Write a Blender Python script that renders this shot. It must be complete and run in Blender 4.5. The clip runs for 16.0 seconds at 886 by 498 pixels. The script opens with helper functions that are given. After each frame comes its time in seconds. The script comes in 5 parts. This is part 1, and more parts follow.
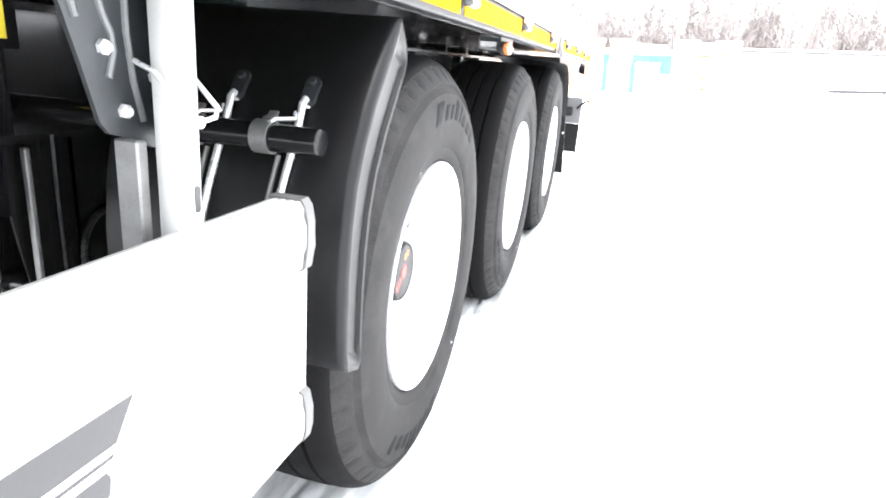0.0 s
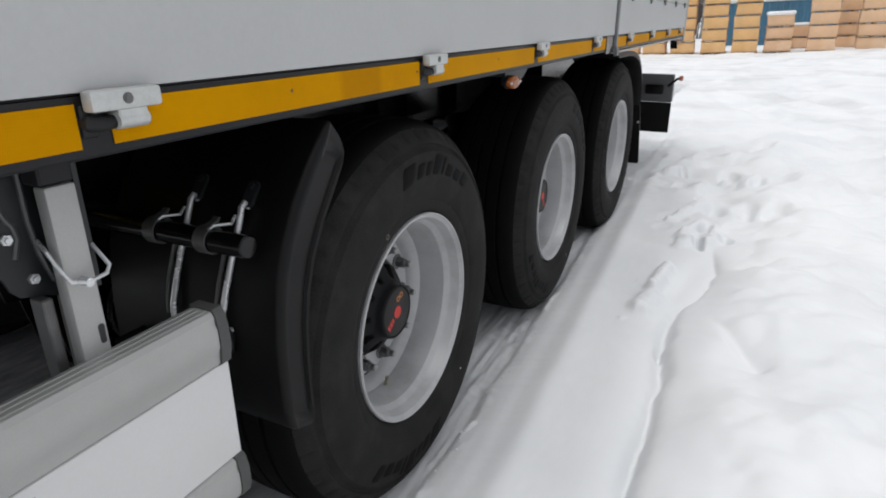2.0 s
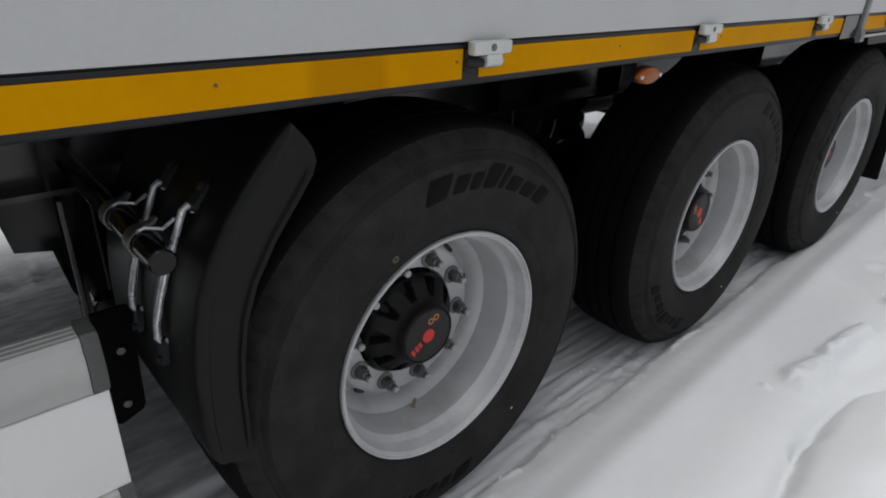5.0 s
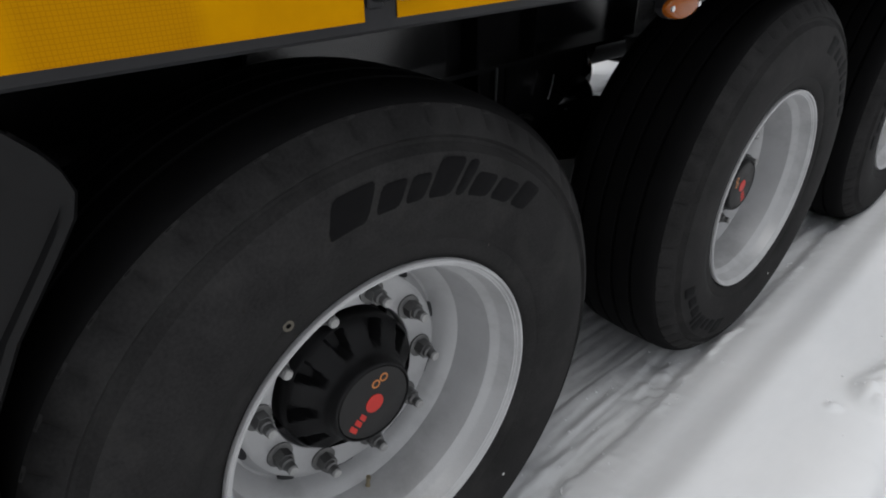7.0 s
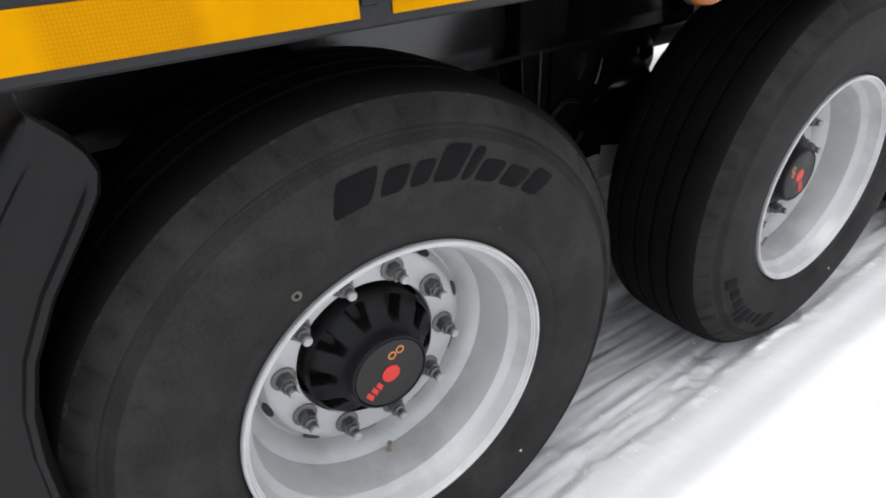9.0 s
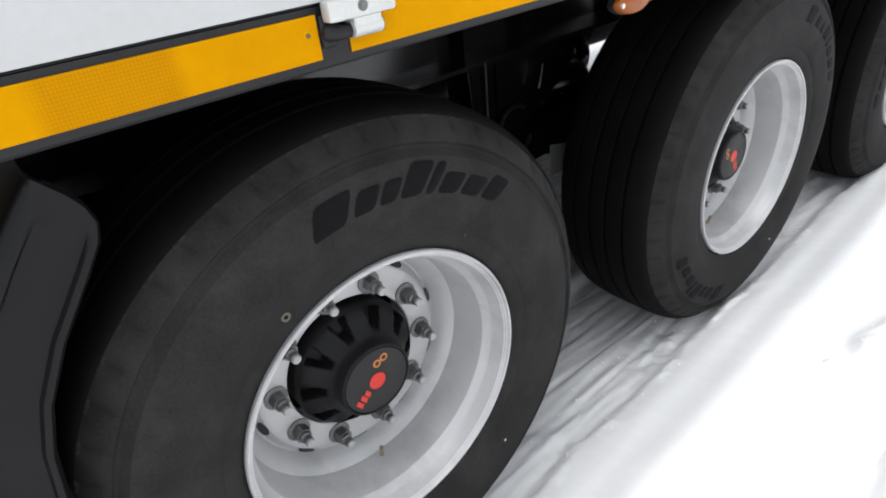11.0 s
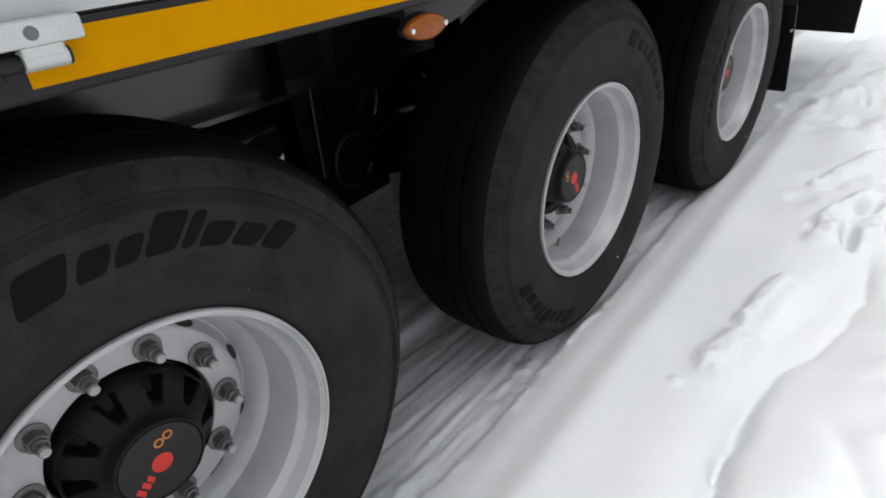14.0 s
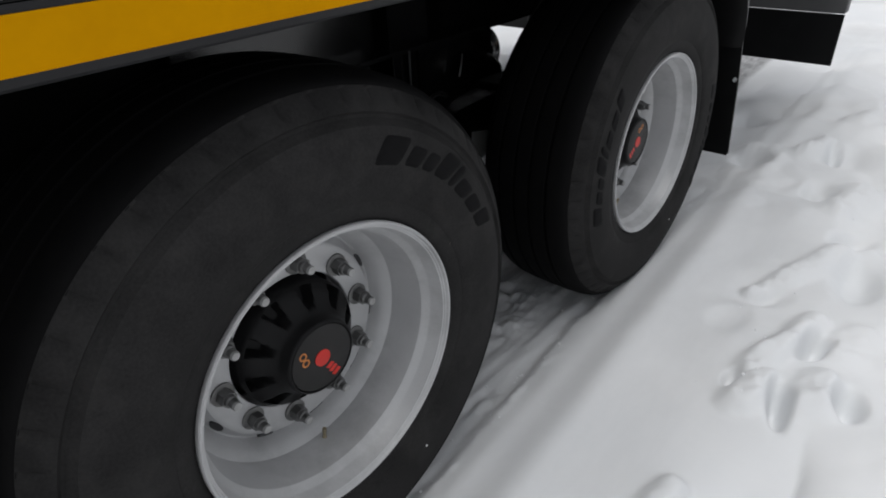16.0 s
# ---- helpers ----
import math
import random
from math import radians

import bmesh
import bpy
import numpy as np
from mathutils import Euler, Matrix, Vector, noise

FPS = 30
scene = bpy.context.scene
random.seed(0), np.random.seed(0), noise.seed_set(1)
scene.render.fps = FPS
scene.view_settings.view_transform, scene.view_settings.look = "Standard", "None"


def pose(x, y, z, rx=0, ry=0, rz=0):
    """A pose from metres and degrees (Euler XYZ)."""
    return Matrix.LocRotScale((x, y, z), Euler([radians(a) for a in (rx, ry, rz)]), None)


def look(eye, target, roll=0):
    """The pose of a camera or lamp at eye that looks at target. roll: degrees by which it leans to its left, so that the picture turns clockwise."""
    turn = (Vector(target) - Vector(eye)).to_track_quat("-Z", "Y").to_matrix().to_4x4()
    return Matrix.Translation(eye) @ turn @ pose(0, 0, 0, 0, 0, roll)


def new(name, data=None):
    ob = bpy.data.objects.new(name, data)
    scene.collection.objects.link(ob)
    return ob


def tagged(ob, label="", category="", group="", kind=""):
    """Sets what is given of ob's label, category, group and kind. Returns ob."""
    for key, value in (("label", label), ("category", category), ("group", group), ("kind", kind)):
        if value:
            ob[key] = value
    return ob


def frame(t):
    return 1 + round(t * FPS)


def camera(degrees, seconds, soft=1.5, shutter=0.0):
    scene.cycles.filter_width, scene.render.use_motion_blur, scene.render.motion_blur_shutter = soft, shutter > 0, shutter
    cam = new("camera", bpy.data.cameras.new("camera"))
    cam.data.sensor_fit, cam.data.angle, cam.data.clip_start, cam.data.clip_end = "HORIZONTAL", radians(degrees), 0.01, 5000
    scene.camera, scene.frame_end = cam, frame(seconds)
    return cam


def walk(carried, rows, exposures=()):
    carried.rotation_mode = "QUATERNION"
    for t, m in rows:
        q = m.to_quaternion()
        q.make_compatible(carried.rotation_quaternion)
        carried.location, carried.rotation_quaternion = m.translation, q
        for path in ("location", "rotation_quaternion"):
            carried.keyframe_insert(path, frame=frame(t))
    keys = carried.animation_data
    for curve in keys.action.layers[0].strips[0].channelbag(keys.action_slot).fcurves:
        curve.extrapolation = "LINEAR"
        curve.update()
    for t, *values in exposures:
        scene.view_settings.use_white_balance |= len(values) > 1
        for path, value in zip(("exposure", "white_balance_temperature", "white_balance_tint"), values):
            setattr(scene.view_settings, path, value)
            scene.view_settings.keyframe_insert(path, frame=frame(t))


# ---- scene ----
cam = camera(72.29, 16.0, soft=1.9)
PATH = [
    (0, (0.4003, -1.3805, 1.0225), (-0.0856, 0.4655, 0.4256), 4.64),
    (0.5, (0.3892, -1.4650, 1.0845), (-0.1889, 0.3057, 0.3563), 0.78),
    (1, (0.4340, -1.4809, 1.1446), (-0.1513, 0.2971, 0.4400), 1.58),
    (1.5, (0.5927, -1.3622, 1.1962), (-0.1923, 0.3569, 0.5416), 1.69),
    (2, (0.7260, -1.2944, 1.2550), (-0.1086, 0.3805, 0.5493), -0.27),
    (2.5, (0.7989, -1.1293, 1.2781), (-0.0937, 0.4832, 0.5015), 2.67),
    (3, (0.8426, -0.9857, 1.3059), (-0.1648, 0.5420, 0.4990), 2.00),
    (3.5, (0.9181, -0.8871, 1.2955), (-0.3811, 0.3771, 0.4506), 4.29),
    (4, (0.9305, -0.8279, 1.2934), (-0.3745, 0.4114, 0.4210), 6.30),
    (4.5, (0.9057, -0.8254, 1.3190), (-0.4099, 0.4036, 0.4480), 4.17),
    (7, (0.5788, -0.4056, 1.2215), (-0.7266, 0.7387, 0.2281), -0.61),
    (7.5, (0.5838, -0.3152, 1.1960), (-0.7089, 0.7633, 0.1163), -2.67),
    (8, (0.6031, -0.3289, 1.2538), (-0.8466, 0.6525, 0.2867), -1.51),
    (8.5, (0.6350, -0.3503, 1.2491), (-0.8315, 0.5683, 0.2464), -1.14),
    (9, (0.6717, -0.3505, 1.2438), (-0.7623, 0.5754, 0.2016), -2.81),
    (11.5, (0.7404, -0.4380, 1.2914), (-0.6182, 0.6132, 0.2671), -6.71),
    (12, (0.7868, -0.6062, 1.2745), (-0.5373, 0.4903, 0.2524), -5.83),
    (12.5, (0.7771, -0.6299, 1.2883), (-0.4641, 0.5517, 0.2570), -3.39),
    (13, (0.7773, -0.5319, 1.2752), (-0.4720, 0.6844, 0.2953), -2.22),
    (13.5, (0.7847, -0.3618, 1.2758), (-0.4954, 0.8475, 0.3278), -2.42),
    (14, (0.7582, -0.1855, 1.2589), (-0.4086, 1.0873, 0.2496), -4.49),
    (14.5, (0.6547, 0.0825, 1.2832), (-0.3070, 1.5152, 0.2719), -2.35),
    (15, (0.6426, 0.2932, 1.2720), (-0.2963, 1.7504, 0.2744), -3.47),
    (15.5, (0.6939, 0.5862, 1.2701), (-0.4261, 1.9162, 0.2816), -0.54),
    (16, (0.6959, 0.8217, 1.2517), (-0.4496, 2.0910, 0.2141), -2.83),
]
EXPOSURES = [(0.0, 3.55), (0.25, 2.65), (0.5, 1.75), (1.0, 0.82), (1.5, 0.36), (2.0, 0.12), (3.0, -0.22), (4.5, -0.16), (7.0, 0.10),
             (8.0, 0.46), (9.0, 1.16), (11.5, 1.05), (12.5, 0.76), (13.5, 0.49), (14.0, 0.42), (15.0, 0.22), (15.5, 0.06), (16.0, -0.03)]
walk(cam, [(t, look(eye, target, roll)) for t, eye, target, roll in PATH], EXPOSURES)

# ---- light: an overcast winter sky, with a broad soft sun behind the cloud ----
world = bpy.data.worlds.new("overcast_sky")
scene.world = world
world.use_nodes = True
wn, wl = world.node_tree.nodes, world.node_tree.links
wn.clear()
sky = wn.new("ShaderNodeTexSky")
sky.sky_type = "NISHITA"
sky.sun_disc = False
sky.sun_elevation, sky.sun_rotation = radians(78), radians(205)
sky.air_density, sky.dust_density, sky.ozone_density = 1.0, 4.0, 1.0
cloud = wn.new("ShaderNodeHueSaturation")
cloud.inputs["Saturation"].default_value = 0.12
veil = wn.new("ShaderNodeMix")
veil.data_type = "RGBA"
veil.inputs["Factor"].default_value = 0.6
veil.inputs["B"].default_value = (6.85, 7.1, 7.55, 1)
back = wn.new("ShaderNodeBackground")
back.inputs["Strength"].default_value = 0.102
out = wn.new("ShaderNodeOutputWorld")
wl.new(sky.outputs["Color"], cloud.inputs["Color"])
wl.new(cloud.outputs["Color"], veil.inputs["A"])
wl.new(veil.outputs["Result"], back.inputs["Color"])
wl.new(back.outputs["Background"], out.inputs["Surface"])
sun = new("sun", bpy.data.lights.new("sun", "SUN"))
sun.data.energy, sun.data.angle, sun.data.color = 1.2, radians(46), (1.0, 0.985, 0.97)
sun.matrix_world = look((-0.5, -1.1, 5.7), (0, 0, 0))


# ---- materials ----
def surface(name, colour, rough=0.5, metal=0.0, vary=0.2, scale=6.0, fine=90.0, bump=0.15, depth=0.002, coat=0.0, stain=None, stain_amount=0.0, stain_scale=3.0, specular=0.5):
    """Colour that varies broadly and finely, with fine relief, and stains of another colour where asked."""
    m = bpy.data.materials.new(name)
    m.use_nodes = True
    n, l = m.node_tree.nodes, m.node_tree.links
    b = n["Principled BSDF"]
    at = n.new("ShaderNodeTexCoord")
    broad, grain = n.new("ShaderNodeTexNoise"), n.new("ShaderNodeTexNoise")
    for tex, size in ((broad, scale), (grain, fine)):
        tex.inputs["Scale"].default_value = size
        tex.inputs["Detail"].default_value = 5
        l.new(at.outputs["Object"], tex.inputs["Vector"])
    both = n.new("ShaderNodeMath")
    both.operation = "MULTIPLY_ADD"
    both.inputs[1].default_value = 0.55
    l.new(broad.outputs["Fac"], both.inputs[0])
    half = n.new("ShaderNodeMath")
    half.operation = "MULTIPLY"
    half.inputs[1].default_value = 0.45
    l.new(grain.outputs["Fac"], half.inputs[0])
    l.new(half.outputs[0], both.inputs[2])
    ramp = n.new("ShaderNodeValToRGB")
    ramp.color_ramp.elements[0].position, ramp.color_ramp.elements[1].position = 0.3, 0.7
    ramp.color_ramp.elements[0].color = (*[c * (1 - vary) for c in colour], 1)
    ramp.color_ramp.elements[1].color = (*[min(1, c * (1 + vary)) for c in colour], 1)
    l.new(both.outputs[0], ramp.inputs["Fac"])
    last = ramp.outputs["Color"]
    if stain:
        spots = n.new("ShaderNodeTexNoise")
        spots.inputs["Scale"].default_value, spots.inputs["Detail"].default_value = stain_scale, 8
        spots.inputs["Roughness"].default_value = 0.65
        l.new(at.outputs["Object"], spots.inputs["Vector"])
        cut = n.new("ShaderNodeMapRange")
        cut.inputs["From Min"].default_value, cut.inputs["From Max"].default_value = 0.5, 0.75
        cut.inputs["To Max"].default_value = stain_amount
        l.new(spots.outputs["Fac"], cut.inputs["Value"])
        mix = n.new("ShaderNodeMix")
        mix.data_type = "RGBA"
        mix.inputs["B"].default_value = (*stain, 1)
        l.new(cut.outputs["Result"], mix.inputs["Factor"])
        l.new(last, mix.inputs["A"])
        last = mix.outputs["Result"]
    l.new(last, b.inputs["Base Color"])
    gloss = n.new("ShaderNodeMapRange")
    gloss.inputs["From Min"].default_value, gloss.inputs["From Max"].default_value = 0.3, 0.7
    gloss.inputs["To Min"].default_value, gloss.inputs["To Max"].default_value = max(0.02, rough * 0.8), min(1, rough * 1.2)
    l.new(both.outputs[0], gloss.inputs["Value"])
    l.new(gloss.outputs["Result"], b.inputs["Roughness"])
    b.inputs["Metallic"].default_value = metal
    b.inputs["Specular IOR Level"].default_value = specular
    b.inputs["Coat Weight"].default_value = coat
    b.inputs["Coat Roughness"].default_value = 0.08
    relief = n.new("ShaderNodeBump")
    relief.inputs["Strength"].default_value, relief.inputs["Distance"].default_value = bump, depth
    l.new(grain.outputs["Fac"], relief.inputs["Height"])
    l.new(relief.outputs["Normal"], b.inputs["Normal"])
    return m


rubber = surface("tyre_rubber", (0.0222, 0.0217, 0.0217), 0.72, vary=0.45, scale=11, fine=230, bump=0.4, depth=0.0008, stain=(0.042, 0.0407, 0.0395), stain_amount=0.6, stain_scale=9, specular=0.06)
rubber_mark = surface("smooth_rubber", (0.0035, 0.0035, 0.004), 0.65, vary=0.2, fine=200, bump=0.1, depth=0.0004, specular=0.06)
plastic = surface("black_plastic", (0.0034, 0.0034, 0.0037), 0.40, vary=0.25, scale=5, fine=420, bump=0.35, depth=0.0005, stain=(0.013, 0.013, 0.013), stain_amount=0.4, stain_scale=6, specular=0.20)
black_paint = surface("black_chassis_paint", (0.0048, 0.0048, 0.0052), 0.16, vary=0.25, scale=4, fine=60, bump=0.05, depth=0.001, stain=(0.008, 0.008, 0.008), stain_amount=0.4, stain_scale=5, specular=0.3)
beam_paint = surface("glossy_beam_paint", (0.0075, 0.0075, 0.008), 0.20, vary=0.25, scale=4, fine=60, bump=0.05, depth=0.001, stain=(0.018, 0.018, 0.018), stain_amount=0.4, stain_scale=5, specular=0.6)
hose_black = surface("black_nylon_hose", (0.012, 0.012, 0.012), 0.3, vary=0.2, scale=20, fine=200, bump=0.05, depth=0.0004, specular=0.28)
letter_rubber = surface("raised_letter_rubber", (0.0055, 0.0054, 0.0058), 0.65, vary=0.35, scale=30, fine=200, bump=0.2, depth=0.0005, stain=(0.012, 0.012, 0.012), stain_amount=0.5, stain_scale=14, specular=0.06)
rail_paint = surface("satin_black_rail", (0.014, 0.014, 0.0155), 0.42, vary=0.2, scale=5, fine=150, bump=0.1, depth=0.0006, stain=(0.03, 0.03, 0.031), stain_amount=0.4, stain_scale=9, specular=0.25)
wheel_silver = surface("silver_wheel_paint", (0.47, 0.472, 0.478), 0.40, metal=0.2, vary=0.08, scale=16, fine=420, bump=0.1, depth=0.0003, stain=(0.20, 0.198, 0.195), stain_amount=0.48, stain_scale=6.5, specular=0.45)
# darker copy of the tyre rubber; paints in the shade below the deck
tread_rubber = surface("shaded_tread_rubber", (0.0055, 0.0054, 0.0056), 0.65, vary=0.3, scale=12, fine=200, bump=0.3, depth=0.0008, specular=0.04)
hub_black = surface("hub_casting", (0.006, 0.006, 0.0065), 0.45, vary=0.3, scale=20, fine=300, bump=0.2, depth=0.0006, specular=0.2)
cap_black = surface("cap_face", (0.0105, 0.010, 0.010), 0.5, vary=0.15, scale=20, fine=600, bump=0.1, depth=0.0004, specular=0.35)
steel_dull = surface("dull_steel", (0.15, 0.15, 0.148), 0.42, metal=0.6, vary=0.3, scale=40, fine=500, bump=0.2, depth=0.0005)
stud_steel = surface("bare_stud_steel", (0.36, 0.36, 0.355), 0.4, metal=0.4, vary=0.3, scale=60, fine=500, bump=0.15, depth=0.0004)
zinc = surface("bright_zinc", (0.64, 0.65, 0.66), 0.27, metal=0.6, vary=0.06, scale=12, fine=40, bump=0.02, depth=0.0002)
galvanised = surface("grey_galvanised_plate", (0.019, 0.021, 0.023), 0.42, metal=0.3, vary=0.2, scale=25, fine=200, bump=0.1, depth=0.0005)
rib_grey = surface("worn_rib_edge", (0.075, 0.078, 0.08), 0.4, metal=0.3, vary=0.2, scale=25, fine=200, bump=0.1, depth=0.0005)
alloy = surface("anodised_aluminium", (0.40, 0.40, 0.39), 0.45, metal=0.3, vary=0.07, scale=6, fine=350, bump=0.06, depth=0.0004, stain=(0.31, 0.307, 0.295), stain_amount=0.4, stain_scale=4)
board_grey = surface("light_grey_side_board", (0.47, 0.475, 0.475), 0.5, vary=0.05, scale=3, fine=120, bump=0.05, depth=0.0006, stain=(0.38, 0.38, 0.375), stain_amount=0.35, stain_scale=2.5, specular=0.35)
white_panel = surface("white_panel", (0.66, 0.66, 0.655), 0.45, vary=0.03, scale=4, fine=150, bump=0.04, depth=0.0004, stain=(0.52, 0.515, 0.50), stain_amount=0.25, stain_scale=3)
end_cap_grey = surface("grey_plastic_cap", (0.08, 0.08, 0.078), 0.5, vary=0.2, scale=30, fine=400, bump=0.2, depth=0.0005, specular=0.3)
carrier_grey = surface("grey_carrier_steel", (0.105, 0.105, 0.107), 0.5, vary=0.15, scale=8, fine=200, bump=0.1, depth=0.0005, specular=0.3)
post_grey = surface("scuffed_post_steel", (0.17, 0.172, 0.178), 0.45, metal=0.3, vary=0.25, scale=14, fine=200, bump=0.15, depth=0.0006, stain=(0.10, 0.10, 0.102), stain_amount=0.5, stain_scale=9)
clip_white = surface("pale_cast_hinge", (0.54, 0.55, 0.54), 0.38, metal=0.3, vary=0.1, scale=40, fine=300, bump=0.12, depth=0.0004, stain=(0.34, 0.34, 0.33), stain_amount=0.4, stain_scale=25)
red_mark = surface("red_print", (0.56, 0.020, 0.012), 0.45, vary=0.1, scale=60, fine=400, bump=0.05, depth=0.0003)
orange_mark = surface("orange_print", (0.55, 0.19, 0.04), 0.5, vary=0.15, scale=60, fine=400, bump=0.05, depth=0.0003)
lamp_orange = surface("orange_lamp_lens", (0.25, 0.062, 0.004), 0.16, vary=0.2, scale=60, fine=500, bump=0.25, depth=0.0008, coat=0.12, specular=0.25)
lamp_red = surface("red_lamp_lens", (0.42, 0.14, 0.09), 0.2, vary=0.1, scale=60, fine=400, bump=0.1, depth=0.0005, coat=0.3)
label_yellow = surface("yellow_sticker", (0.56, 0.44, 0.02), 0.4, vary=0.05, scale=10, fine=200, bump=0.03, depth=0.0003)
print_black = surface("dark_print", (0.013, 0.013, 0.0145), 0.45, vary=0.15, scale=8, fine=200, bump=0.04, depth=0.0003)
brass = surface("brass_valve", (0.34, 0.29, 0.19), 0.4, metal=0.6, vary=0.2, scale=60, fine=400, bump=0.1, depth=0.0003)
rubber_hair = surface("dried_rubber_hair", (0.085, 0.075, 0.055), 0.6, vary=0.3, scale=60, fine=400, bump=0.1, depth=0.0003)
pack_tan = surface("wrapped_tan_blocks", (0.70, 0.42, 0.18), 0.5, vary=0.15, scale=2.5, fine=25, bump=0.3, depth=0.01, stain=(0.78, 0.56, 0.32), stain_amount=0.6, stain_scale=1.4)
pack_pale = surface("wrapped_pale_blocks", (0.70, 0.45, 0.27), 0.5, vary=0.12, scale=2.5, fine=25, bump=0.3, depth=0.01, stain=(0.76, 0.60, 0.46), stain_amount=0.7, stain_scale=1.4)
pallet_wood = surface("weathered_pallet_wood", (0.36, 0.23, 0.13), 0.8, vary=0.3, scale=4, fine=30, bump=0.3, depth=0.01)
blue_steel = surface("blue_container_paint", (0.055, 0.16, 0.25), 0.5, vary=0.15, scale=1.5, fine=12, bump=0.1, depth=0.01, stain=(0.10, 0.17, 0.22), stain_amount=0.5, stain_scale=1)
fence_grey = surface("grey_fence_sheet", (0.48, 0.50, 0.49), 0.55, vary=0.12, scale=0.8, fine=8, bump=0.1, depth=0.01, stain=(0.38, 0.38, 0.37), stain_amount=0.4, stain_scale=0.6)
bark = surface("winter_bark", (0.17, 0.15, 0.145), 0.9, vary=0.4, scale=0.6, fine=9, bump=0.4, depth=0.02)
birch = surface("pale_bark", (0.34, 0.32, 0.30), 0.85, vary=0.3, scale=1.2, fine=9, bump=0.3, depth=0.02)


def tape_material():
    """Glossy amber reflective tape, whose fine cells show in patches; one dark reflection is painted in."""
    m = surface("amber_reflective_tape", (0.57, 0.258, 0.0), 0.5, vary=0.06, scale=3.5, fine=60, bump=0.03, depth=0.0004, specular=0.02, stain=(0.40, 0.155, 0.0), stain_amount=0.55, stain_scale=2.2)
    n, l = m.node_tree.nodes, m.node_tree.links
    b = n["Principled BSDF"]
    old = b.inputs["Base Color"].links[0].from_socket
    at = n.new("ShaderNodeTexCoord")
    cells = n.new("ShaderNodeTexVoronoi")
    cells.feature = "DISTANCE_TO_EDGE"
    cells.inputs["Scale"].default_value = 260
    cells.inputs["Randomness"].default_value = 0.15
    l.new(at.outputs["Object"], cells.inputs["Vector"])
    edge = n.new("ShaderNodeMapRange")
    edge.inputs["From Min"].default_value, edge.inputs["From Max"].default_value = 0.0, 0.12
    edge.inputs["To Min"].default_value, edge.inputs["To Max"].default_value = 1.0, 0.0
    l.new(cells.outputs["Distance"], edge.inputs["Value"])
    patch = n.new("ShaderNodeTexNoise")
    patch.inputs["Scale"].default_value, patch.inputs["Detail"].default_value = 2.6, 1
    l.new(at.outputs["Object"], patch.inputs["Vector"])
    where = n.new("ShaderNodeMapRange")
    where.inputs["From Min"].default_value, where.inputs["From Max"].default_value = 0.48, 0.56
    where.inputs["To Max"].default_value = 0.16
    l.new(patch.outputs["Fac"], where.inputs["Value"])
    split = n.new("ShaderNodeSeparateXYZ")
    l.new(at.outputs["Object"], split.inputs[0])
    away = n.new("ShaderNodeMath")
    away.operation = "ADD"
    away.inputs[1].default_value = 0.272
    l.new(split.outputs["Y"], away.inputs[0])
    span = n.new("ShaderNodeMath")
    span.operation = "ABSOLUTE"
    l.new(away.outputs[0], span.inputs[0])
    # fixed darker patch: a reflection in the glossy film put into the colour
    worn = n.new("ShaderNodeMapRange")
    worn.inputs["From Min"].default_value, worn.inputs["From Max"].default_value = 0.058, 0.078
    worn.inputs["To Min"].default_value, worn.inputs["To Max"].default_value = 0.65, 0.0
    l.new(span.outputs[0], worn.inputs["Value"])
    most = n.new("ShaderNodeMath")
    most.operation = "MAXIMUM"
    l.new(where.outputs["Result"], most.inputs[0])
    l.new(worn.outputs["Result"], most.inputs[1])
    lattice_tone = n.new("ShaderNodeMath")
    lattice_tone.operation = "MULTIPLY_ADD"
    lattice_tone.inputs[1].default_value, lattice_tone.inputs[2].default_value = 0.6, 0.4
    l.new(edge.outputs["Result"], lattice_tone.inputs[0])
    both = n.new("ShaderNodeMath")
    both.operation = "MULTIPLY"
    l.new(lattice_tone.outputs[0], both.inputs[0])
    l.new(most.outputs[0], both.inputs[1])
    mix = n.new("ShaderNodeMix")
    mix.data_type = "RGBA"
    mix.inputs["B"].default_value = (0.26, 0.09, 0.002, 1)
    l.new(both.outputs[0], mix.inputs["Factor"])
    l.new(old, mix.inputs["A"])
    l.new(mix.outputs["Result"], b.inputs["Base Color"])
    return m


tape_amber = tape_material()


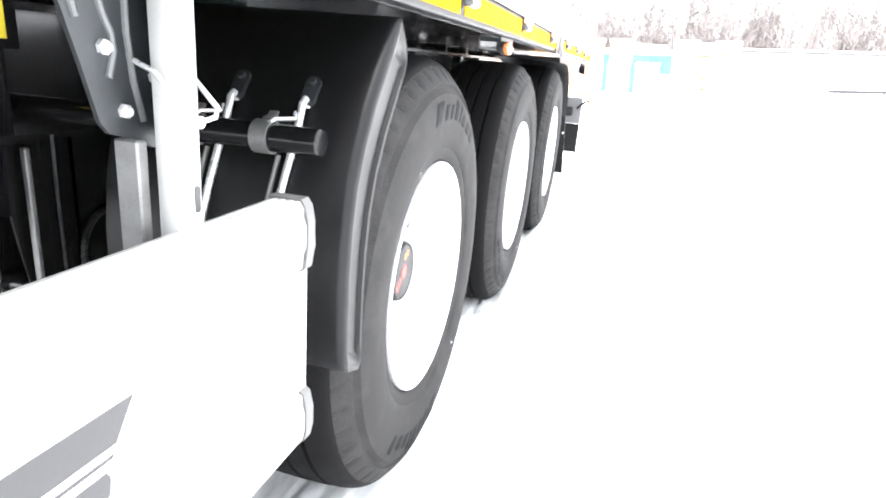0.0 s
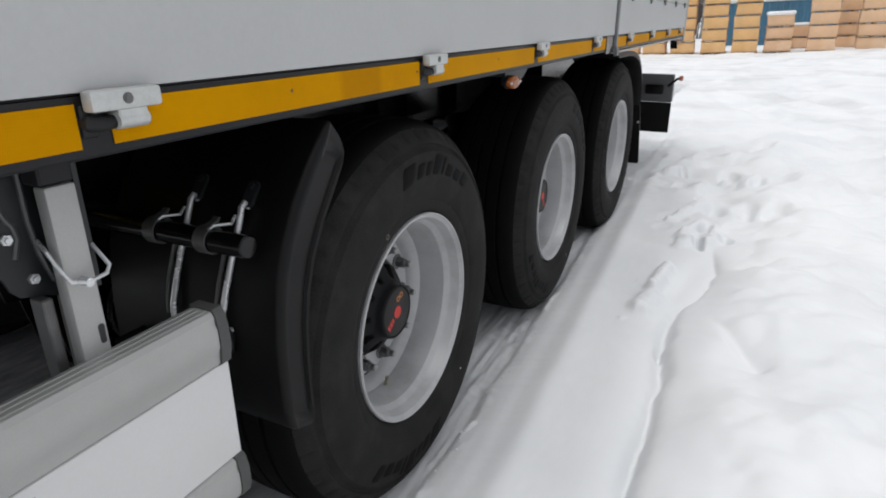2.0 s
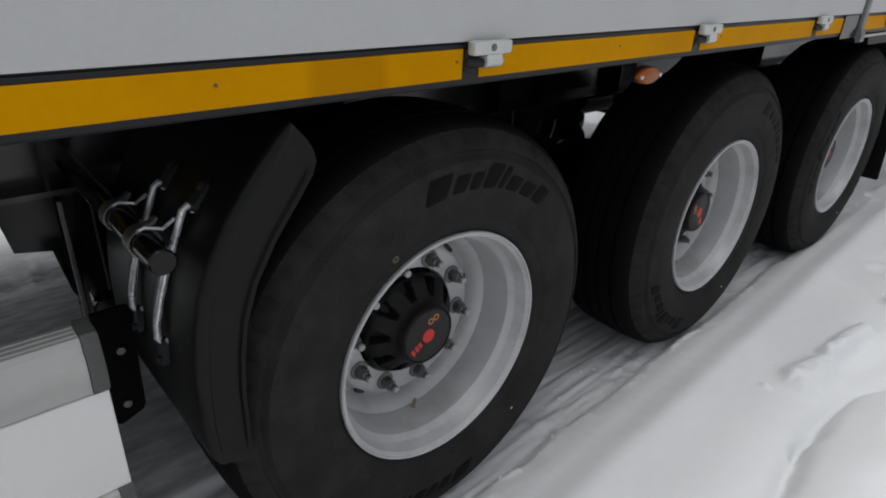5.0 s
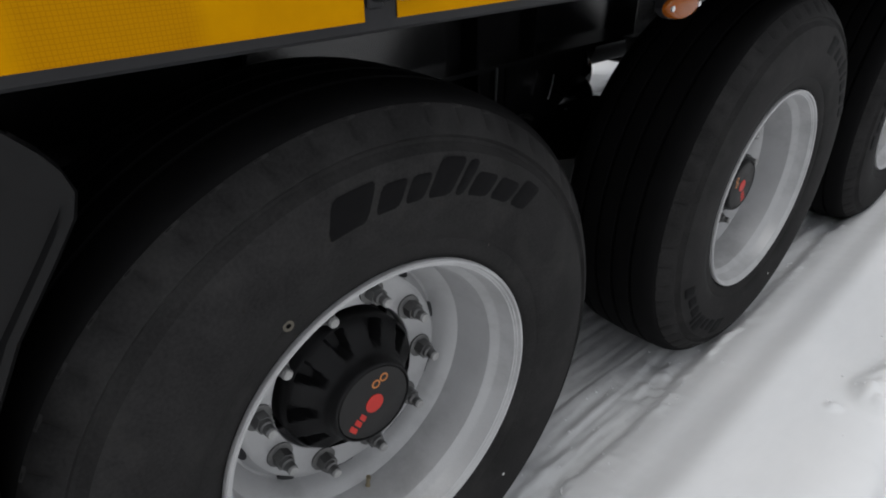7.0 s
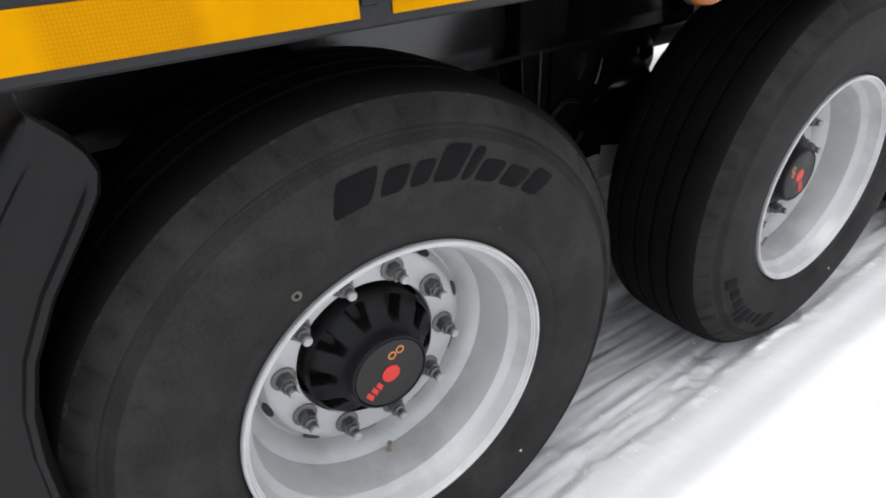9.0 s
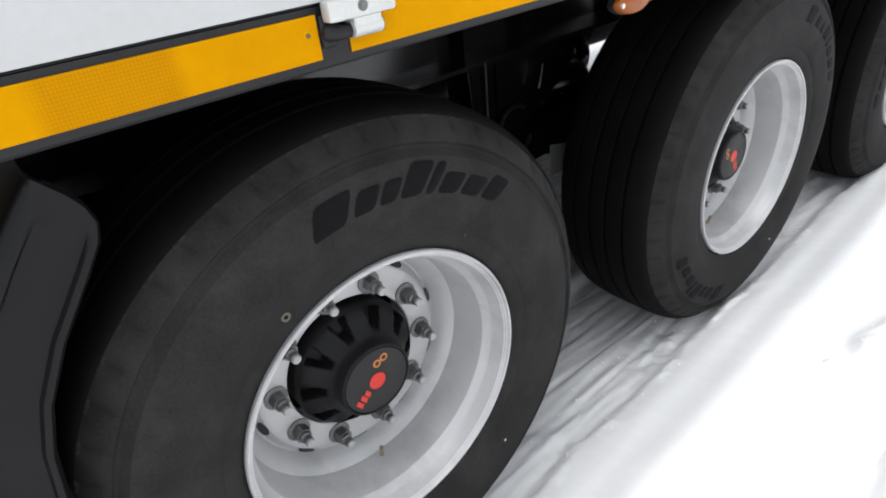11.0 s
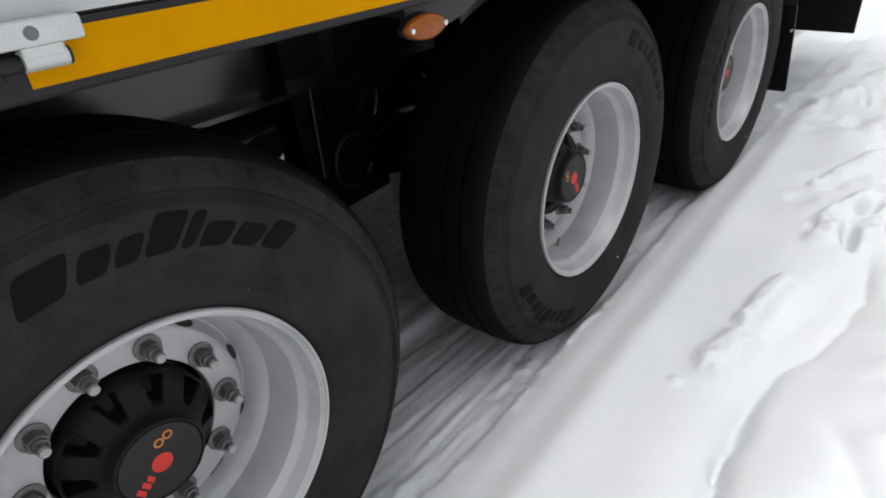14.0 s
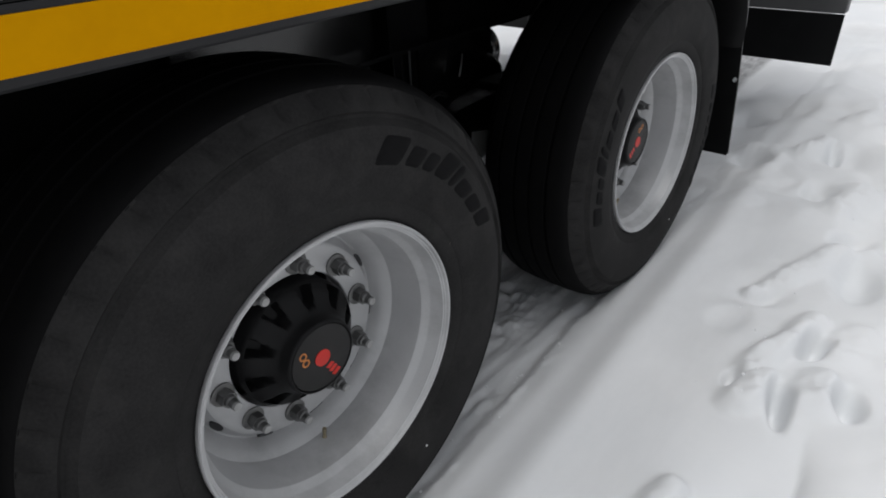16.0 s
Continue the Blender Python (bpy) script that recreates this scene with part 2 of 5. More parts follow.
def snow_material():
    """Bright snow; pressed and dirtied by tyres in the wheel ruts along the trailer, whose shade is painted in too."""
    m = bpy.data.materials.new("snow")
    m.use_nodes = True
    n, l = m.node_tree.nodes, m.node_tree.links
    b = n["Principled BSDF"]
    at = n.new("ShaderNodeTexCoord")
    broad, grain, crumbs = (n.new("ShaderNodeTexNoise") for _ in range(3))
    for tex, size, detail in ((broad, 1.3, 4), (grain, 55, 6), (crumbs, 14, 8)):
        tex.inputs["Scale"].default_value, tex.inputs["Detail"].default_value = size, detail
        l.new(at.outputs["Object"], tex.inputs["Vector"])
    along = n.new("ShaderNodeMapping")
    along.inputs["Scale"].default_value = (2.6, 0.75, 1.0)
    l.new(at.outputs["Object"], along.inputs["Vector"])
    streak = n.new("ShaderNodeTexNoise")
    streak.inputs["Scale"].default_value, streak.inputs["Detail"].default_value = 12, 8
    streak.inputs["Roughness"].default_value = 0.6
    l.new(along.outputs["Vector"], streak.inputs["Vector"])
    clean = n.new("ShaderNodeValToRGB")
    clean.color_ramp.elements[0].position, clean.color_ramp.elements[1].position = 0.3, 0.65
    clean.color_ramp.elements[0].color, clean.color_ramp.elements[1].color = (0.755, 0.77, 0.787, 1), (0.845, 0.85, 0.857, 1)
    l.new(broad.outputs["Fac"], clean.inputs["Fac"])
    # this grey serves the rut dirt and the painted shade under the trailer
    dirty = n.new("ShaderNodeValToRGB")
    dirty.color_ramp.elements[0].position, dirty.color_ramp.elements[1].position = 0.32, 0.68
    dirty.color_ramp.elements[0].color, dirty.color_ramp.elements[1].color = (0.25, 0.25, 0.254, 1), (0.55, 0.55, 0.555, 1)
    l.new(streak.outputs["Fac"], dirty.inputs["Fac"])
    worn = n.new("ShaderNodeTexNoise")
    worn.inputs["Scale"].default_value, worn.inputs["Detail"].default_value = 0.55, 7
    worn.inputs["Roughness"].default_value = 0.62
    l.new(at.outputs["Object"], worn.inputs["Vector"])
    packed_and_shaded = n.new("ShaderNodeAttribute")
    packed_and_shaded.attribute_name = "packed_and_shaded"
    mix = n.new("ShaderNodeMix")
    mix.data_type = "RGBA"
    l.new(packed_and_shaded.outputs["Fac"], mix.inputs["Factor"])
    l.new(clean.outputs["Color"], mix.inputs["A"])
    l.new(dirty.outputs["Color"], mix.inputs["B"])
    grey = n.new("ShaderNodeMapRange")
    grey.inputs["From Min"].default_value, grey.inputs["From Max"].default_value = 0.48, 0.68
    grey.inputs["To Max"].default_value = 0.75
    l.new(worn.outputs["Fac"], grey.inputs["Value"])
    driven = n.new("ShaderNodeAttribute")
    driven.attribute_name = "driven"
    over = n.new("ShaderNodeMath")
    over.operation = "MULTIPLY"
    l.new(grey.outputs["Result"], over.inputs[0])
    l.new(driven.outputs["Fac"], over.inputs[1])
    last = n.new("ShaderNodeMix")
    last.data_type = "RGBA"
    last.inputs["B"].default_value = (0.58, 0.58, 0.58, 1)
    l.new(over.outputs[0], last.inputs["Factor"])
    l.new(mix.outputs["Result"], last.inputs["A"])
    l.new(last.outputs["Result"], b.inputs["Base Color"])
    b.inputs["Roughness"].default_value = 0.65
    b.inputs["Specular IOR Level"].default_value = 0.25
    add = n.new("ShaderNodeMath")
    add.operation = "MULTIPLY_ADD"
    add.inputs[1].default_value = 0.3
    l.new(grain.outputs["Fac"], add.inputs[0])
    l.new(crumbs.outputs["Fac"], add.inputs[2])
    scored = n.new("ShaderNodeMath")
    scored.operation = "MULTIPLY"
    l.new(streak.outputs["Fac"], scored.inputs[0])
    l.new(packed_and_shaded.outputs["Fac"], scored.inputs[1])
    deeper = n.new("ShaderNodeMath")
    deeper.operation = "MULTIPLY_ADD"
    deeper.inputs[1].default_value = 1.4
    l.new(scored.outputs[0], deeper.inputs[0])
    l.new(add.outputs[0], deeper.inputs[2])
    relief = n.new("ShaderNodeBump")
    relief.inputs["Strength"].default_value, relief.inputs["Distance"].default_value = 0.22, 0.007
    l.new(deeper.outputs[0], relief.inputs["Height"])
    l.new(relief.outputs["Normal"], b.inputs["Normal"])
    return m


snow = snow_material()


# ---- shaping helpers ----
def finish(bm, name, material, smooth=35):
    me = bpy.data.meshes.new(name)
    bmesh.ops.recalc_face_normals(bm, faces=bm.faces[:])
    bm.to_mesh(me)
    bm.free()
    me.materials.append(material)
    if smooth:
        for p in me.polygons:
            p.use_smooth = True
        me.set_sharp_from_angle(angle=radians(smooth))
    return me


def part(name, bm, material, parent, label="", smooth=35):
    """Links a bmesh as one mesh object under a thing or a part."""
    return hang(name, finish(bm, name, material, smooth), parent, label)


def hang(name, me, parent, label="", m=None):
    ob = new(name, me)
    ob.parent = parent
    if m is not None:
        ob.matrix_basis = m
    return tagged(ob, label)


def thing(name, label, category, at=(0, 0, 0), group=""):
    ob = new(name)
    ob.empty_display_size = 0.2
    ob.location = at
    return tagged(ob, label, category, group)


def box(bm, lo, hi, bevel=0.0, segments=1):
    verts = [bm.verts.new((x, y, z)) for x in (lo[0], hi[0]) for y in (lo[1], hi[1]) for z in (lo[2], hi[2])]
    faces = [bm.faces.new([verts[i] for i in f]) for f in ((0, 1, 3, 2), (4, 6, 7, 5), (0, 4, 5, 1), (2, 3, 7, 6), (0, 2, 6, 4), (1, 5, 7, 3))]
    if bevel:
        edges = list({e for f in faces for e in f.edges})
        bmesh.ops.bevel(bm, geom=edges, offset=bevel, segments=segments, profile=0.5, affect="EDGES", clamp_overlap=True)
    return bm


def boxed(lo, hi, bevel=0.0, segments=1):
    return box(bmesh.new(), lo, hi, bevel, segments)


def prism(bm, outline, axis, a, b):
    """A closed outline of two coordinates, drawn out along an axis from a to b."""
    def place(u, v, w):
        return {"x": (w, u, v), "y": (u, w, v), "z": (u, v, w)}[axis]
    rings = [[bm.verts.new(place(u, v, w)) for u, v in outline] for w in (a, b)]
    n = len(outline)
    for i in range(n):
        bm.faces.new((rings[0][i], rings[0][(i + 1) % n], rings[1][(i + 1) % n], rings[1][i]))
    bm.faces.new(rings[0][::-1])
    bm.faces.new(rings[1])
    return bm


def tube(bm, points, radius, sides=10, closed=True):
    """A round bar along a line of points."""
    points = [Vector(p) for p in points]
    rings, up = [], None
    for i, p in enumerate(points):
        way = (points[min(i + 1, len(points) - 1)] - points[max(i - 1, 0)]).normalized()
        if up is None:
            up = way.orthogonal().normalized()
        up = (up - way * up.dot(way)).normalized()
        side = way.cross(up)
        r = radius[i] if isinstance(radius, (list, tuple)) else radius
        rings.append([bm.verts.new(p + r * (math.cos(a) * up + math.sin(a) * side)) for a in (2 * math.pi * k / sides for k in range(sides))])
    for a, b in zip(rings, rings[1:]):
        for k in range(sides):
            bm.faces.new((a[k], a[(k + 1) % sides], b[(k + 1) % sides], b[k]))
    if closed:
        bm.faces.new(rings[0][::-1])
        bm.faces.new(rings[-1])
    return bm


def turned(profile, segments=96, shift=None, close=False):
    """A profile of (x, radius) turned about the x axis. shift(i, k) moves a ring's vertex in or out."""
    bm = bmesh.new()
    rings = []
    for i, (x, r) in enumerate(profile):
        ring = []
        for k in range(segments):
            a = 2 * math.pi * k / segments
            dx, dr = shift(i, k) if shift else (0, 0)
            ring.append(bm.verts.new((x + dx, (r + dr) * math.cos(a), (r + dr) * math.sin(a))))
        rings.append(ring)
    pairs = list(zip(rings, rings[1:])) + ([(rings[-1], rings[0])] if close else [])
    for a, b in pairs:
        for k in range(segments):
            bm.faces.new((a[k], a[(k + 1) % segments], b[(k + 1) % segments], b[k]))
    return bm, rings


def disc(profile, segments=64, shift=None):
    """The same, closed at both ends."""
    bm, rings = turned(profile, segments, shift)
    bm.faces.new(rings[0][::-1])
    bm.faces.new(rings[-1])
    return bm


# ---- ground: one sheet of snow with ruts, a ridge, a bank and footprints ----
def lattice(x, y, seed):
    h = np.sin(x * 127.1 + y * 311.7 + seed * 74.7) * 43758.5453
    return h - np.floor(h)


def value_noise(x, y, seed):
    i, j = np.floor(x), np.floor(y)
    u, v = x - i, y - j
    u, v = u * u * (3 - 2 * u), v * v * (3 - 2 * v)
    a, b = lattice(i, j, seed), lattice(i + 1, j, seed)
    c, d = lattice(i, j + 1, seed), lattice(i + 1, j + 1, seed)
    return (a * (1 - u) + b * u) * (1 - v) + (c * (1 - u) + d * u) * v - 0.5


def rough(x, y, size, seed, octaves=4, gain=0.5):
    total, weight = 0.0, 1.0
    for o in range(octaves):
        total = total + weight * value_noise(x / size * 2 ** o + o * 17.3, y / size * 2 ** o - o * 9.1, seed + o)
        weight *= gain
    return total


def step(a, b, v):
    t = np.clip((v - a) / (b - a), 0, 1)
    return t * t * (3 - 2 * t)


def heap(x, y, cx, cy, rx, ry, turn=0.0, power=1.0):
    c, s = math.cos(radians(turn)), math.sin(radians(turn))
    u, v = ((x - cx) * c + (y - cy) * s) / rx, (-(x - cx) * s + (y - cy) * c) / ry
    return np.exp(-((u * u + v * v) ** power))


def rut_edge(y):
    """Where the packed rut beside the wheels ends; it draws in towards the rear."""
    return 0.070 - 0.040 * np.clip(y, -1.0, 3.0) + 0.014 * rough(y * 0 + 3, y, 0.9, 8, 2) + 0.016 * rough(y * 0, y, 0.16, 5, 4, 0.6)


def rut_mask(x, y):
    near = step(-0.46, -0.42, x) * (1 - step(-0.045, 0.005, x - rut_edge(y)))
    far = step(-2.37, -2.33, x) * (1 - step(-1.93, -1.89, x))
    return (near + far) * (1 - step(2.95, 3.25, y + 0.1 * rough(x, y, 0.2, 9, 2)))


def clod(x, y, ax, ay, bx, by, r, h, taper=0.25):
    """A rounded lump of snow lying along a line from a to b."""
    px, py = bx - ax, by - ay
    f = np.clip(((x - ax) * px + (y - ay) * py) / (px * px + py * py), 0, 1)
    far = np.hypot(x - ax - f * px, y - ay - f * py) / r
    return h * np.exp(-far ** 3.2) * (1 - taper * f)


def yard_rise(x):
    return 0.042 * np.clip(x, -15, 45)


def snow_height(x, y):
    far = step(8, 40, np.hypot(x, y))
    z = 0.012 * rough(x, y, 1.6, 1, 5) + 0.10 * far * rough(x, y, 9.0, 3, 3)
    # packed ruts with the lines that the treads left
    rut = rut_mask(x, y)
    cut = rough(x, y * 0.07, 0.10, 21, 3, 0.55)
    grooves = np.exp(-(cut / 0.05) ** 2) * step(-0.2, 0.2, rough(x, y * 0.4, 0.3, 22, 2))
    crumbly = np.clip(rough(x, y, 0.30, 30, 2) * 3 + 0.5, 0, 1)
    lines = -0.007 * grooves + 0.013 * rough(x, y * 0.10, 0.050, 25, 3, 0.65) + 0.026 * crumbly * rough(x, y, 0.042, 29, 3, 0.55)
    z = z + rut * (-0.024 + lines)
    # crumbs along the rut's edge
    edge = x - rut_edge(y)
    z = z + 0.009 * heap(edge, y * 0, -0.005, 0, 0.03, 9) * np.maximum(0, rough(x, y, 0.06, 24, 3, 0.7)) * 2 * (y > -3) * (y < 6)
    # old packed lanes below the trailer
    under = step(-1.9, -1.8, x) * (1 - step(-0.56, -0.50, x)) * (1 - step(3.2, 4.2, y))
    z = z + under * (0.02 + 0.012 * rough(x, y * 0.15, 0.35, 26, 3))
    # smooth bench that rises from the rut to a low crest, with a shallow trough behind it
    near = step(-6, -1, y) * (1 - step(5, 8, y))
    crest = x - 0.262 + 0.042 * np.clip(y, -1, 4) + 0.02 * rough(x * 0, y, 1.5, 27, 2)
    z = z + near * (0.022 * step(-0.03, 0.05, edge) + 0.034 * step(0.02, 0.20, edge) + 0.011 * np.exp(-(crest / 0.05) ** 2) - 0.006 * np.exp(-((crest - 0.13) / 0.07) ** 2) + 0.004 * np.exp(-((crest + 0.12) / 0.03) ** 2))
    # bank beyond the bench: a gutter with a narrow crease below a soft mound
    line = np.interp(y, (-0.6, 0.2, 0.45, 0.65, 0.80, 0.95, 1.10, 1.22, 1.35, 1.57, 1.83, 2.1), (0.575, 0.582, 0.596, 0.580, 0.576, 0.556, 0.548, 0.550, 0.578, 0.650, 0.705, 0.66))
    d = x - line - 0.016 * rough(x * 0 + 1, y, 0.30, 31, 3, 0.5) - 0.022 * rough(x, y, 0.15, 33, 3, 0.5)
    hold = near * (1 - step(1.85, 2.2, y))
    tight = step(-0.4, 0.3, y) * (1 - step(1.15, 1.45, y))
    depth = np.clip(0.75 + 1.3 * rough(x * 0 + 9, y, 0.26, 34, 3), 0.15, 1.25)
    z = z - hold * 0.034 * np.exp(-np.abs(np.minimum(d, 0)) / 0.075) * np.exp(-np.abs(np.maximum(d, 0)) / 0.03)
    z = z - hold * tight * depth * 0.040 * np.exp(-(d / 0.030) ** 2)
    z = z + hold * (0.026 * step(-0.012, 0.030, d) * (0.4 + 0.6 * tight) + 0.040 * step(0.0, 0.22, d) + 0.03 * step(0.08, 0.45, d))
    z = z - hold * 0.022 * heap(x, y, 0.565, 1.66, 0.055, 0.30, -12) - near * 0.040 * heap(x, y, 0.556, 0.945, 0.013, 0.032, 10)
    z = z + near * step(1.85, 2.2, y) * (0.07 * step(0.66, 1.0, x) + 0.015 * step(0.40, 0.6, x))
    z = z + near * (0.035 * heap(x, y, 0.90, 1.65, 0.20, 0.55, 8) + 0.02 * heap(x, y, 0.80, 0.50, 0.14, 0.30, -10))
    z = z - near * (0.024 * heap(x, y, 0.82, 0.99, 0.026, 0.13, 28) + 0.016 * heap(x, y, 0.895, 0.845, 0.05, 0.022, 15) + 0.022 * heap(x, y, 0.95, 0.42, 0.05, 0.20, 20) + 0.02 * heap(x, y, 1.12, 1.3, 0.12, 0.2, 30))
    z = z + near * step(0.66, 0.9, x) * (0.085 * rough(x, y, 0.40, 44, 3, 0.45) + 0.034 * rough(x, y, 0.17, 46, 3, 0.5))
    # kicked-up clods lying on it
    wx, wy = x + 0.016 * rough(x, y, 0.13, 61, 3, 0.45), y + 0.022 * rough(x + 7, y, 0.15, 63, 3, 0.45)
    lumps = 0.0
    for ax, ay, bx, by, r, h in ((0.432, 1.27, 0.452, 1.41, 0.058, 0.060), (0.445, 1.50, 0.474, 1.79, 0.036, 0.058), (0.363, 1.15, 0.368, 1.16, 0.014, 0.014), (0.395, 1.33, 0.402, 1.36, 0.020, 0.022),
                                 (0.500, 2.16, 0.532, 2.27, 0.046, 0.050), (0.488, 2.30, 0.566, 2.62, 0.040, 0.044), (0.645, 2.25, 0.655, 2.34, 0.052, 0.052), (0.660, 2.50, 0.690, 2.62, 0.050, 0.030),
                                 (0.372, 2.71, 0.455, 2.86, 0.034, 0.044), (0.455, 2.88, 0.538, 3.08, 0.046, 0.036), (0.46, 3.42, 0.50, 3.70, 0.070, 0.045), (0.640, 3.86, 0.745, 3.80, 0.050, 0.050), (0.78, 3.72, 0.84, 3.95, 0.12, 0.055),
                                 (0.20, 4.04, 0.27, 4.18, 0.070, 0.065), (-0.06, 4.02, 0.03, 4.05, 0.045, 0.05), (0.30, 4.62, 0.36, 4.8, 0.07, 0.045), (0.58, 4.70, 0.66, 4.84, 0.08, 0.045)):
        lumps = np.maximum(lumps, clod(wx, wy, ax, ay, bx, by, r, h))
    z = z + 0.85 * lumps * (1 + 0.65 * rough(x, y, 0.07, 65, 3, 0.6))
    # footprints
    for fx, fy, rx, ry, turn, deep in ((0.583, 2.205, 0.024, 0.080, 13, 0.062), (0.718, 2.30, 0.032, 0.058, 5, 0.060), (0.592, 2.49, 0.034, 0.062, -15, 0.050), (0.458, 2.235, 0.016, 0.036, 0, 0.024), (0.36, 2.50, 0.05, 0.08, 0, 0.012),
                                       (0.556, 3.20, 0.050, 0.090, -25, 0.045), (0.355, 3.62, 0.055, 0.110, 10, 0.035), (0.62, 2.92, 0.06, 0.12, 5, 0.035), (0.80, 2.95, 0.06, 0.14, 0, 0.025), (0.665, 4.02, 0.060, 0.13, 12, 0.055),
                                       (0.86, 3.66, 0.045, 0.12, -10, 0.040), (0.31, 4.10, 0.030, 0.11, 8, 0.055), (0.00, 3.90, 0.08, 0.11, 20, 0.050), (-0.2, 4.5, 0.1, 0.12, 10, 0.05), (0.98, 2.9, 0.07, 0.15, 0, 0.03), (0.5, 4.9, 0.09, 0.2, 20, 0.05), (0.9, 5.2, 0.09, 0.2, -10, 0.05)):
        z = z - 1.6 * deep * heap(wx, wy, fx, fy, rx, ry, turn, 1.7) + 0.15 * deep * heap(wx, wy, fx, fy, rx * 2.0, ry * 1.7, turn)
    trodden = step(2.0, 2.6, y) * (1 - step(5, 8, y)) * step(0.20, 0.44, x) * (1 - step(0.75, 1.1, x))
    z = z + trodden * (0.036 * rough(x, y, 0.36, 41, 3) + 0.004 * rough(x, y, 0.12, 43, 3, 0.5))
    hollows = step(-0.10, 0.30, rough(wx, wy, 0.30, 81, 2, 0.4))
    z = z - trodden * 0.050 * hollows
    # tread left by another vehicle, and the lanes in which it turned
    mid = 1.62 - 0.06 * (y - 3.5)
    lane = heap(x - mid, y * 0, 0, 0, 0.26, 9, 0, 2.5) * step(1.6, 2.4, y) * (1 - step(5.5, 8, y))
    u = x - mid
    z = z + lane * (-0.018 + 0.012 * np.sin(2 * math.pi * (y + 0.55 * np.abs(u)) / 0.115) * step(-0.15, 0.25, rough(x, y, 0.45, 47, 3)) * step(0.03, 0.06, np.abs(u) % 0.17))
    for b0, b1, b2, w in ((10.9, -2.95, 0.05, 0.55), (14.6, -2.6, 0.05, 0.7), (17.5, -1.3, 0.01, 0.45), (21.0, -0.5, 0.0, 0.4)):
        v = y - (b0 + b1 * x + b2 * x * x) + 0.25 * rough(x, y, 2.2, 71, 2)
        cut = np.exp(-(v / w) ** 4) * step(-1, 0.5, x) * (1 - step(24, 26, y)) * step(3.5, 5.0, y)
        z = z + cut * (-0.03 + 0.022 * rough(x, y, 0.30, 72, 3, 0.6)) + 0.02 * np.exp(-((np.abs(v) - 1.5 * w) / (0.4 * w)) ** 2) * step(-1, 0.5, x) * (1 - step(24, 26, y)) * step(3.5, 5.0, y)
    # yard driven over further back
    yard = step(5, 9, y) * (1 - step(24, 27, y))
    z = z + yard * (0.10 * rough(x, y * 0.45, 1.3, 48, 4) + 0.05 * rough(x, y, 0.35, 49, 3))
    # broken snow behind the last wheel
    z = z + step(3.0, 3.4, y) * (1 - step(6, 8, y)) * (1 - step(0.2, 0.6, x)) * step(-3.5, -2.8, x) * (0.07 * rough(x, y, 0.4, 52, 4, 0.55))
    # the yard lies on a slight cross slope
    z = z + yard_rise(x) * step(9, 24, y)
    # heaps pushed up at the yard's edge
    z = z + 0.95 * heap(x, y, 6.9, 30.5, 1.6, 2.2, 0, 1.3) + 0.85 * heap(x, y, 9.6, 31.5, 2.2, 2.4, 0, 1.3) + 0.6 * heap(x, y, 13.5, 31, 3.0, 2.6) + 0.12 * rough(x, y, 1.1, 51, 4) * step(24, 27, y)
    return z


def spread(lo, hi, fine, reach, growth=1.13):
    mid = list(np.arange(lo, hi + fine / 2, fine))
    left, right, d = [], [], fine
    while (left[-1] if left else lo) > -reach:
        d *= growth
        left.append((left[-1] if left else lo) - d)
    d = fine
    while (right[-1] if right else hi) < reach:
        d *= growth
        right.append((right[-1] if right else hi) + d)
    return np.array(left[::-1] + mid + right)


def build_ground():
    xs, ys = spread(-0.46, 0.78, 0.0065, 700, 1.03), spread(-0.6, 3.3, 0.0095, 700, 1.03)
    gx, gy = np.meshgrid(xs, ys)
    co = np.stack([gx, gy, snow_height(gx, gy)], -1).reshape(-1, 3)
    nx, ny = len(xs), len(ys)
    i = (np.arange(ny - 1)[:, None] * nx + np.arange(nx - 1)[None, :]).ravel()
    quads = np.stack([i, i + 1, i + nx + 1, i + nx], -1)
    me = bpy.data.meshes.new("ground")
    me.vertices.add(len(co))
    me.vertices.foreach_set("co", co.ravel())
    me.loops.add(quads.size)
    me.loops.foreach_set("vertex_index", quads.ravel().astype(np.int32))
    me.polygons.add(len(quads))
    me.polygons.foreach_set("loop_start", np.arange(0, quads.size, 4, dtype=np.int32))
    me.polygons.foreach_set("use_smooth", np.ones(len(quads), dtype=bool))
    packed_and_shaded = me.attributes.new("packed_and_shaded", "FLOAT", "POINT")
    # bench is greyed a little to paint in the trailer's soft shade
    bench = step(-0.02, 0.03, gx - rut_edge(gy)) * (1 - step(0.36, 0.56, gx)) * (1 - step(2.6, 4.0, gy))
    # ruts carry tyre dirt; the strip under the trailer is shade painted grey
    dirt_and_shade = np.clip(0.08 * bench + rut_mask(gx, gy) * (0.36 + 0.34 * step(0.04, 0.3, -gx)) + 0.95 * step(-2.1, -2.0, gx) * (1 - step(-0.5, -0.44, gx)), 0, 1) * step(-14, -9, gy) * (1 - step(9, 14, gy))
    packed_and_shaded.data.foreach_set("value", dirt_and_shade.ravel().astype(np.float32))
    driven = me.attributes.new("driven", "FLOAT", "POINT")
    driven.data.foreach_set("value", (step(3, 8, gy) * (1 - step(26, 29, gy)) + step(1.0, 1.5, gx) * (1 - step(3, 8, gy))).ravel().astype(np.float32))
    me.update()
    me.validate()
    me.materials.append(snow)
    return tagged(new("ground", me), "trodden white snow with compacted grey wheel ruts, footprints and shade painted under the trailer", "snow", kind="structure")


build_ground()


